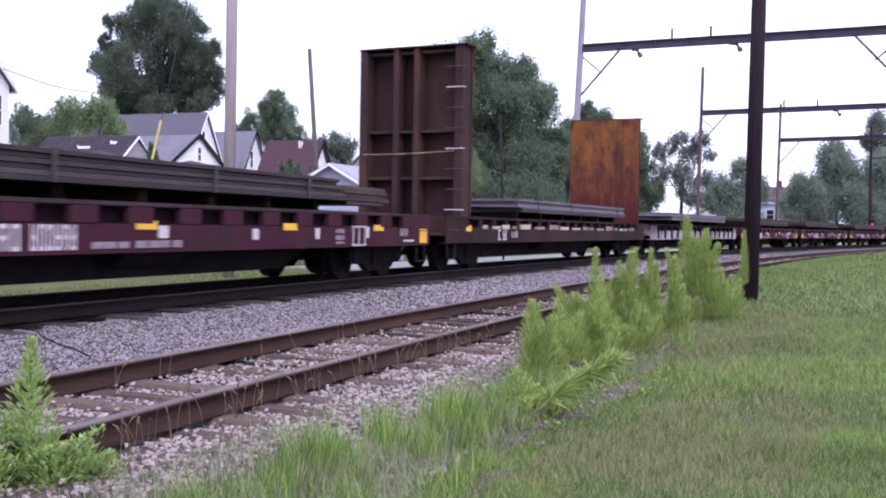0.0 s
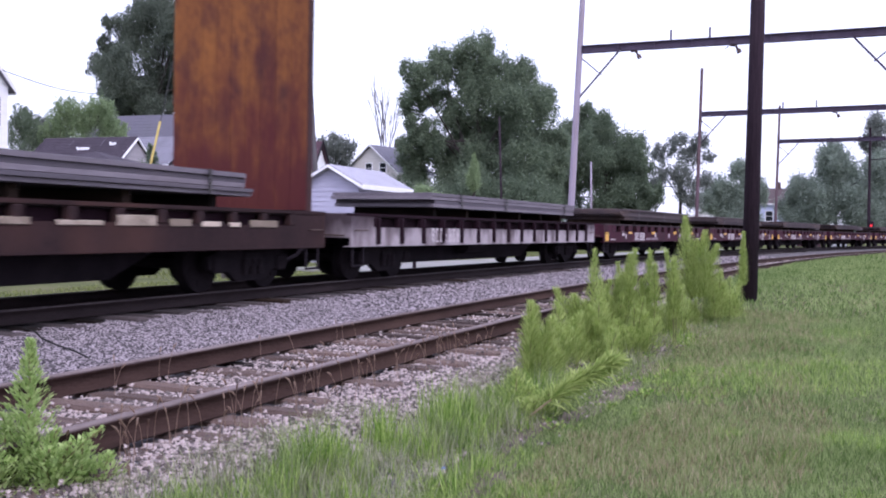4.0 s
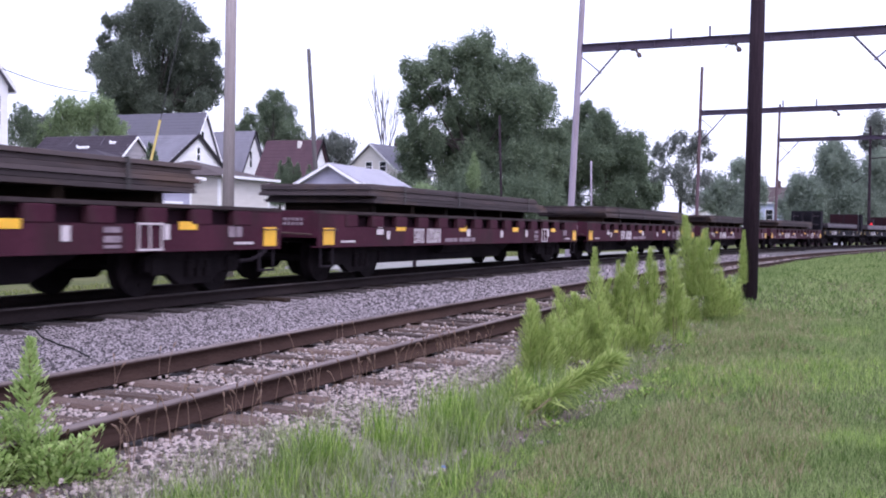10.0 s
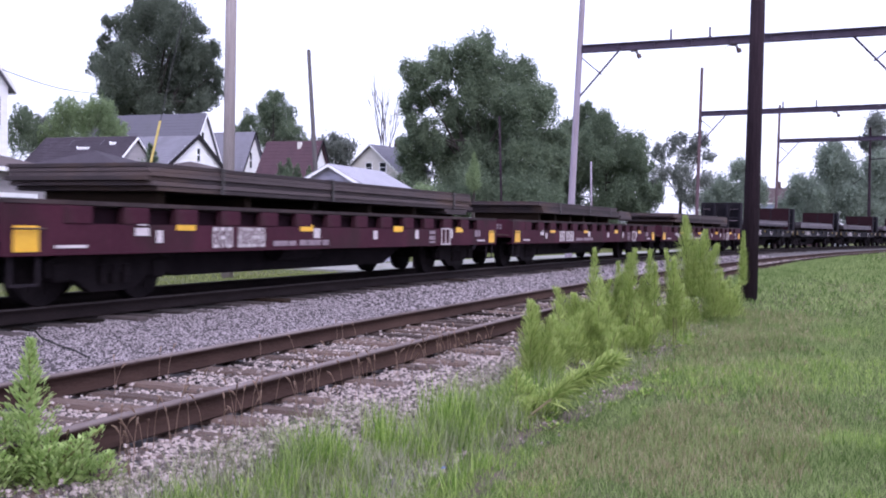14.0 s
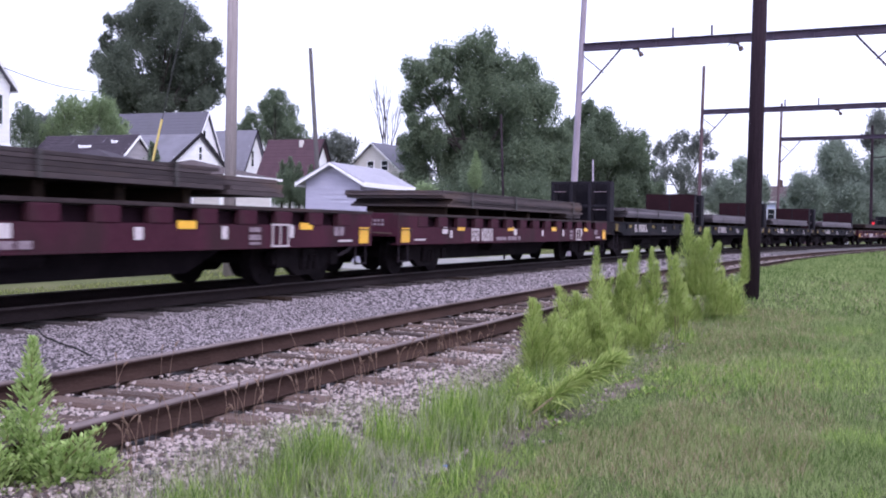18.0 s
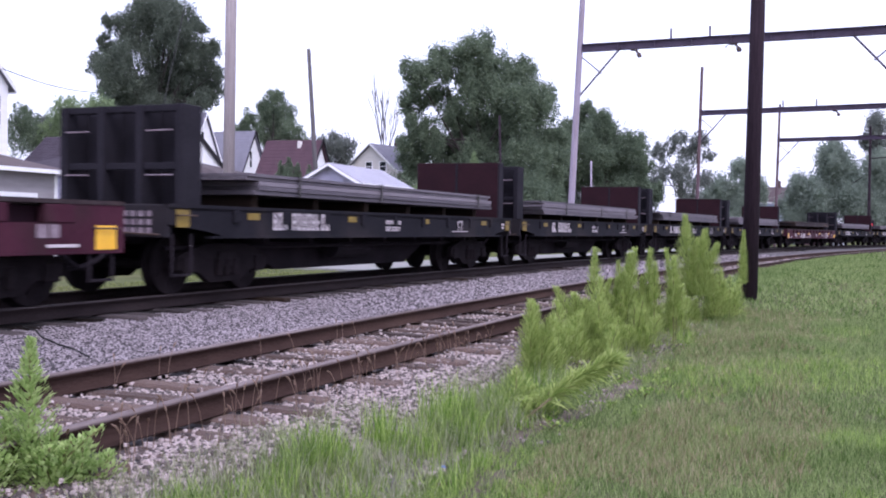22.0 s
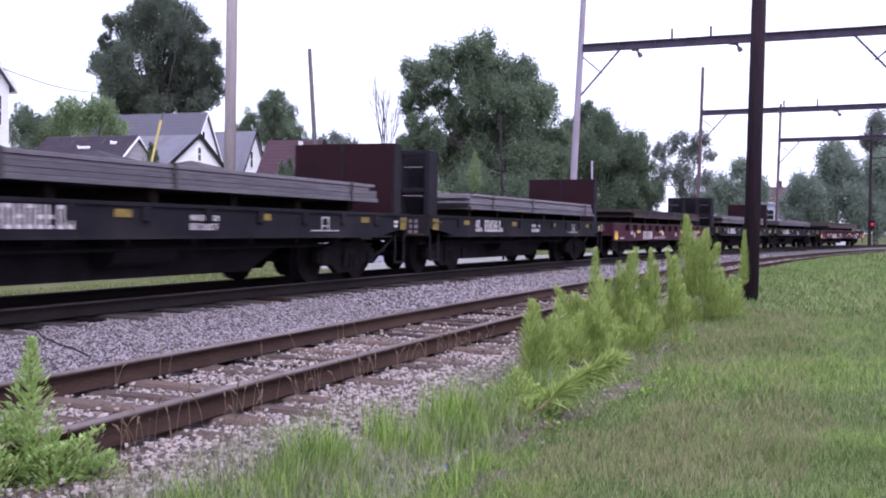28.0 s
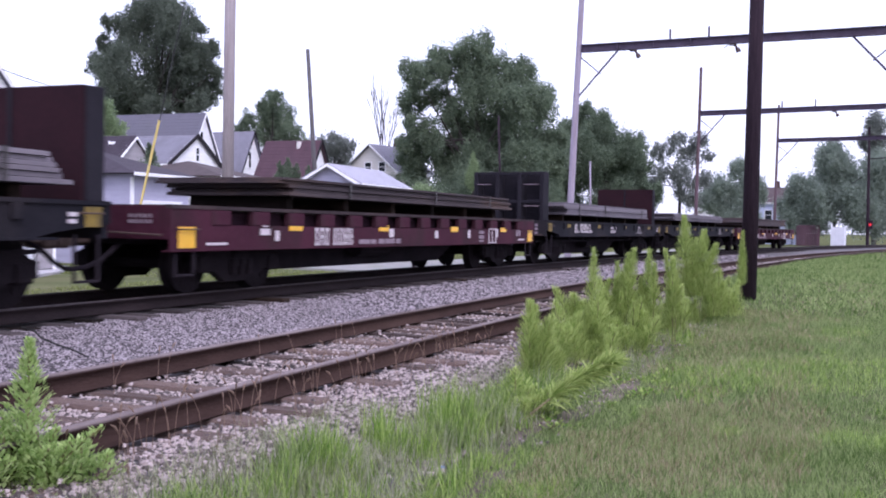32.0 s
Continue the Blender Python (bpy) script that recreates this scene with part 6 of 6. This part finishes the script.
TALL = "tall light-green weed with narrow leaves beside the siding"
for k, (x, y, h, g, n, st) in enumerate((
        (-2.42, 8.85, 0.86, 0.085, 560, 3), (-2.45, 9.5, 0.62, 0.1, 300, 3), (-2.56, 11.3, 0.82, 0.13, 720, 4), (-2.5, 10.6, 0.72, 0.12, 520, 4), (-2.66, 13.0, 1.22, 0.08, 520, 3),
        (-2.48, 13.1, 1.26, 0.09, 560, 3), (-2.45, 13.8, 1.08, 0.09, 440, 3), (-2.1, 13.3, 1.3, 0.08, 520, 3), (-1.93, 13.8, 1.3, 0.07, 460, 3), (-1.92, 17.2, 1.78, 0.2, 1500, 3),
        (-2.02, 17.1, 1.4, 0.12, 760, 3), (-1.6, 17.4, 0.92, 0.15, 640, 4), (-1.45, 18.1, 0.72, 0.13, 460, 4), (-1.37, 20.3, 1.55, 0.05, 360, 1), (-2.35, 11.6, 0.95, 0.1, 420, 3),
        (-2.53, 10.05, 0.55, 0.1, 320, 3), (-2.2, 12.85, 0.8, 0.11, 460, 3), (-1.95, 15.1, 0.72, 0.09, 300, 2), (-2.38, 11.9, 0.7, 0.12, 460, 4), (-2.3, 11.2, 0.45, 0.11, 320, 4), (-2.1, 12.4, 0.5, 0.11, 320, 4))):
    weed("weed", TALL, x, y, h * 1.03, g * 0.68, n * 1.2, 300 + k, stems=st, leaf=0.125, broad=0.04, bare=0.34 if h > 1.1 else 0.2, rising=1.0)
# shorter weeds that fill the row between the tall ones
for k in range(20):
    y = rnd.uniform(11.0, 18.2)
    weed("weed", "half-grown light-green weed in the row beside the siding", float(np.interp(y, [11.0, 14.0, 18.2], [-2.42, -2.3, -1.65])) + rnd.gauss(0, 0.12), y,
         rnd.uniform(0.4, 0.85), 0.05, rnd.uniform(160, 320), 820 + k, stems=2, leaf=0.11, broad=0.042, bare=0.12, rising=0.6)


def plume_weed(x, y):
    """A weed bent right over, its long narrow leaves all combed towards the tip."""
    rng = np.random.default_rng(77)
    w = empty("weed", pose(x, y, foot_height(x, y)))
    line = [np.array([0.7 * q, 0.26 * q, 0.02 + 0.68 * q - 0.17 * q * q]) for q in np.linspace(0, 1, 9)]
    part("stem", Solid().tube(line, 0.009, 6), M_STRAW, w, "pale woody stem")
    vs, fs = [], []
    along = np.array([0.78, 0.29, 0.35])
    along /= np.linalg.norm(along)
    for k in range(1150):
        q = 0.26 + 0.7 * rng.uniform(0, 1) ** 0.8
        c = np.array([np.interp(q, np.linspace(0, 1, 9), [p[i] for p in line]) for i in range(3)])
        a = rng.normal(size=3) * 0.44 + np.array([-0.16, 0.0, 0.3]) * (1.3 - q)
        d = along + a
        d /= np.linalg.norm(d)
        size = rng.uniform(0.13, 0.26) * (1.1 - 0.4 * q)
        side = np.cross(d, rng.normal(size=3))
        side *= 0.006 / np.linalg.norm(side)
        i = len(vs)
        vs += [c, c + d * size * 0.5 - side, c + d * size * 0.5 + side, c + d * size - np.array([0, 0, size * 0.12])]
        fs += [(i, i + 1, i + 2), (i + 1, i + 3, i + 2)]
    part("leaves", quick_mesh("leaves", np.array(vs), np.array(fs), M_WEED), M_WEED, w)
    tagged(w, "bent weed leaning over towards the lawn", "weed", "weeds beside the siding")


plume_weed(-2.15, 7.5)
weed("weed", "bushy weed behind the bent one", -2.2, 7.75, 0.42, 0.1, 420, 349, stems=4, leaf=0.07, bare=0.1)
# low broad-leaved plants in the bare strip along the lawn
for k in range(30):
    y = rnd.uniform(5.2, 15.5)
    x = float(np.interp(y, GULLY_Y, GULLY_X)) + rnd.choice((-1, 1)) * rnd.uniform(0.16, 0.4)
    weed("weed", "low broad-leaved plant on bare soil", x, y, rnd.uniform(0.06, 0.14), 0.06, 20, 700 + k, stems=3, leaf=0.055, bare=0.0, broad=0.2, material=M_LUSH)
BUSHY = "bushy light-green weed growing at the end of the ties"
for k, (x, y, h, g, n, st) in enumerate(((-3.88, 4.1, 0.84, 0.065, 700, 1), (-3.95, 4.0, 0.5, 0.08, 380, 3), (-3.78, 4.14, 0.38, 0.08, 380, 3), (-4.05, 4.1, 0.42, 0.07, 380, 2),
                                          (-3.72, 4.16, 0.36, 0.07, 360, 2), (-3.62, 4.2, 0.28, 0.07, 320, 2), (-3.53, 4.26, 0.2, 0.06, 240, 2), (-4.15, 4.05, 0.4, 0.07, 360, 2), (-3.98, 3.95, 0.34, 0.08, 360, 3))):
    weed("weed", BUSHY, x, y, h * 0.97, g * 1.15, n * 0.5, 351 + k, stems=st, leaf=0.05, bare=0.06, broad=0.17, material=M_BUSHWEED, rising=0.5)

# foxtail grass by the rail
for k in range(110):
    s, o = rnd.uniform(3.9, 11.0), SIDING + rnd.choice((0.9, 0.95, 1.0, 1.15, 1.3, 0.55, -0.5))
    (x, y, _), _ = track(s, o)
    ft = empty("foxtail_grass", pose(x, y, bed_height(o)))
    h, a = rnd.uniform(0.2, 0.36), rnd.uniform(0, math.tau)
    lx, ly = 0.08 * math.cos(a), 0.08 * math.sin(a)
    part("stem", Solid().rod((0, 0, 0), (lx * 0.35, ly * 0.35, h * 0.6), 0.0022, 0.002, 4).rod((lx * 0.35, ly * 0.35, h * 0.6), (lx * 0.8, ly * 0.8, h * 0.93), 0.002, 0.0015, 4), M_SEED, ft)
    part("seed_head", Solid().rod((lx * 0.8, ly * 0.8, h * 0.93), (lx * 1.0, ly * 1.0, h * 1.02), 0.004, 0.007, 6).rod((lx * 1.0, ly * 1.0, h * 1.02), (lx * 1.3, ly * 1.3, h * 1.07), 0.007, 0.002, 6), M_SEED, ft, "bristly pinkish seed head")
    tagged(ft, "dry foxtail grass with a drooping seed head", "grass", "foxtails by the rail")



# ---------------------------------------------------------------- bare strip, cable and litter
def ground_z(x, y):
    """The height of the ground sheet between its grid points."""
    i, j = math.floor((x + 75) / 1.5), math.floor((y + 60) / 1.5)
    x0, y0 = -75 + i * 1.5, -60 + j * 1.5
    u, v = (x - x0) / 1.5, (y - y0) / 1.5
    h = [lawn_height(x0 + a * 1.5, y0 + b * 1.5) for a, b in ((0, 0), (1, 0), (0, 1), (1, 1))]
    return (h[0] * (1 - u) + h[1] * u) * (1 - v) + (h[2] * (1 - u) + h[3] * u) * v - 0.05


dv, df, across = [], [], 7
ys = np.arange(4.9, 15.8, 0.12)
for y in ys:
    mid = float(np.interp(y, GULLY_Y, GULLY_X))
    for k in range(across):
        e = (k / (across - 1) - 0.5) * 2
        x = mid + e * (0.13 + 0.16 * noise.noise((y * 1.1, e, 4.0)))
        dv.append((x, y, ground_z(x, y) + 0.014 * (1 - e * e) + 0.012 * noise.noise((x * 9, y * 9, 2.0)) - 0.012 * abs(e) ** 4 + 0.004))
for j in range(len(ys) - 1):
    df += [(j * across + k, j * across + k + 1, (j + 1) * across + k + 1, (j + 1) * across + k) for k in range(across - 1)]
dirt = new("bare_soil", quick_mesh("bare_soil", np.array(dv), np.array(df), M_DIRT))
dirt.data.shade_smooth()
tagged(dirt, "strip of bare damp soil along the lawn's edge", "soil", kind="structure")

run = [(-8.42, 8.8), (-8.15, 8.7), (-7.8, 8.42), (-7.45, 8.28), (-7.15, 8.2), (-6.85, 8.05)]
cable = new("cable", Solid().tube([(x, y, bed_height(x - MAIN_X) + 0.035) for x, y in run], 0.009, 6).mesh("cable", M_WIRE))
tagged(cable, "black cable lying across the grey ballast", "cable")
scrap = new("litter", Solid().box(-0.014, 0.014, -0.01, 0.01, 0.0, 0.045, 0.006).mesh("litter", M_BLUE_SCRAP))
scrap.matrix_basis = pose(-2.2, 5.85, ground_z(-2.2, 5.85) + 0.005, 12, 20, 30)
tagged(scrap, "small blue plastic scrap in the grass", "litter")
stub = new("post", Solid().rod((0, 0, -0.1), (0, 0, 1.1), 0.07, 0.065, 10).mesh("post", M_DARKPOLE))
stub.matrix_basis = pose(-13.6, 33.0, 0.0)
tagged(stub, "short dark post beside the alley", "post")


# ---------------------------------------------------------------- what moves
def motions():
    times = [k * 2.0 for k in range(17)]
    for thing, place in train:
        walk(thing, [(t, on_track(place - SPEED * t, 0, MAIN_Z)) for t in times])
    # the wheels roll: one rolling, shared by all the wheel sets
    first = wheel_sets[0]
    rows, steps = [], 320
    for k in range(steps + 1):
        t = 32.0 * k / steps
        rows.append((t, Matrix.Rotation(SPEED * t / 0.42, 4, "X")))
    walk(first, rows)
    for w in wheel_sets[1:]:
        w.rotation_mode = "QUATERNION"
        w.animation_data_create()
        w.animation_data.action = first.animation_data.action
        w.animation_data.action_slot = first.animation_data.action_slot


motions()
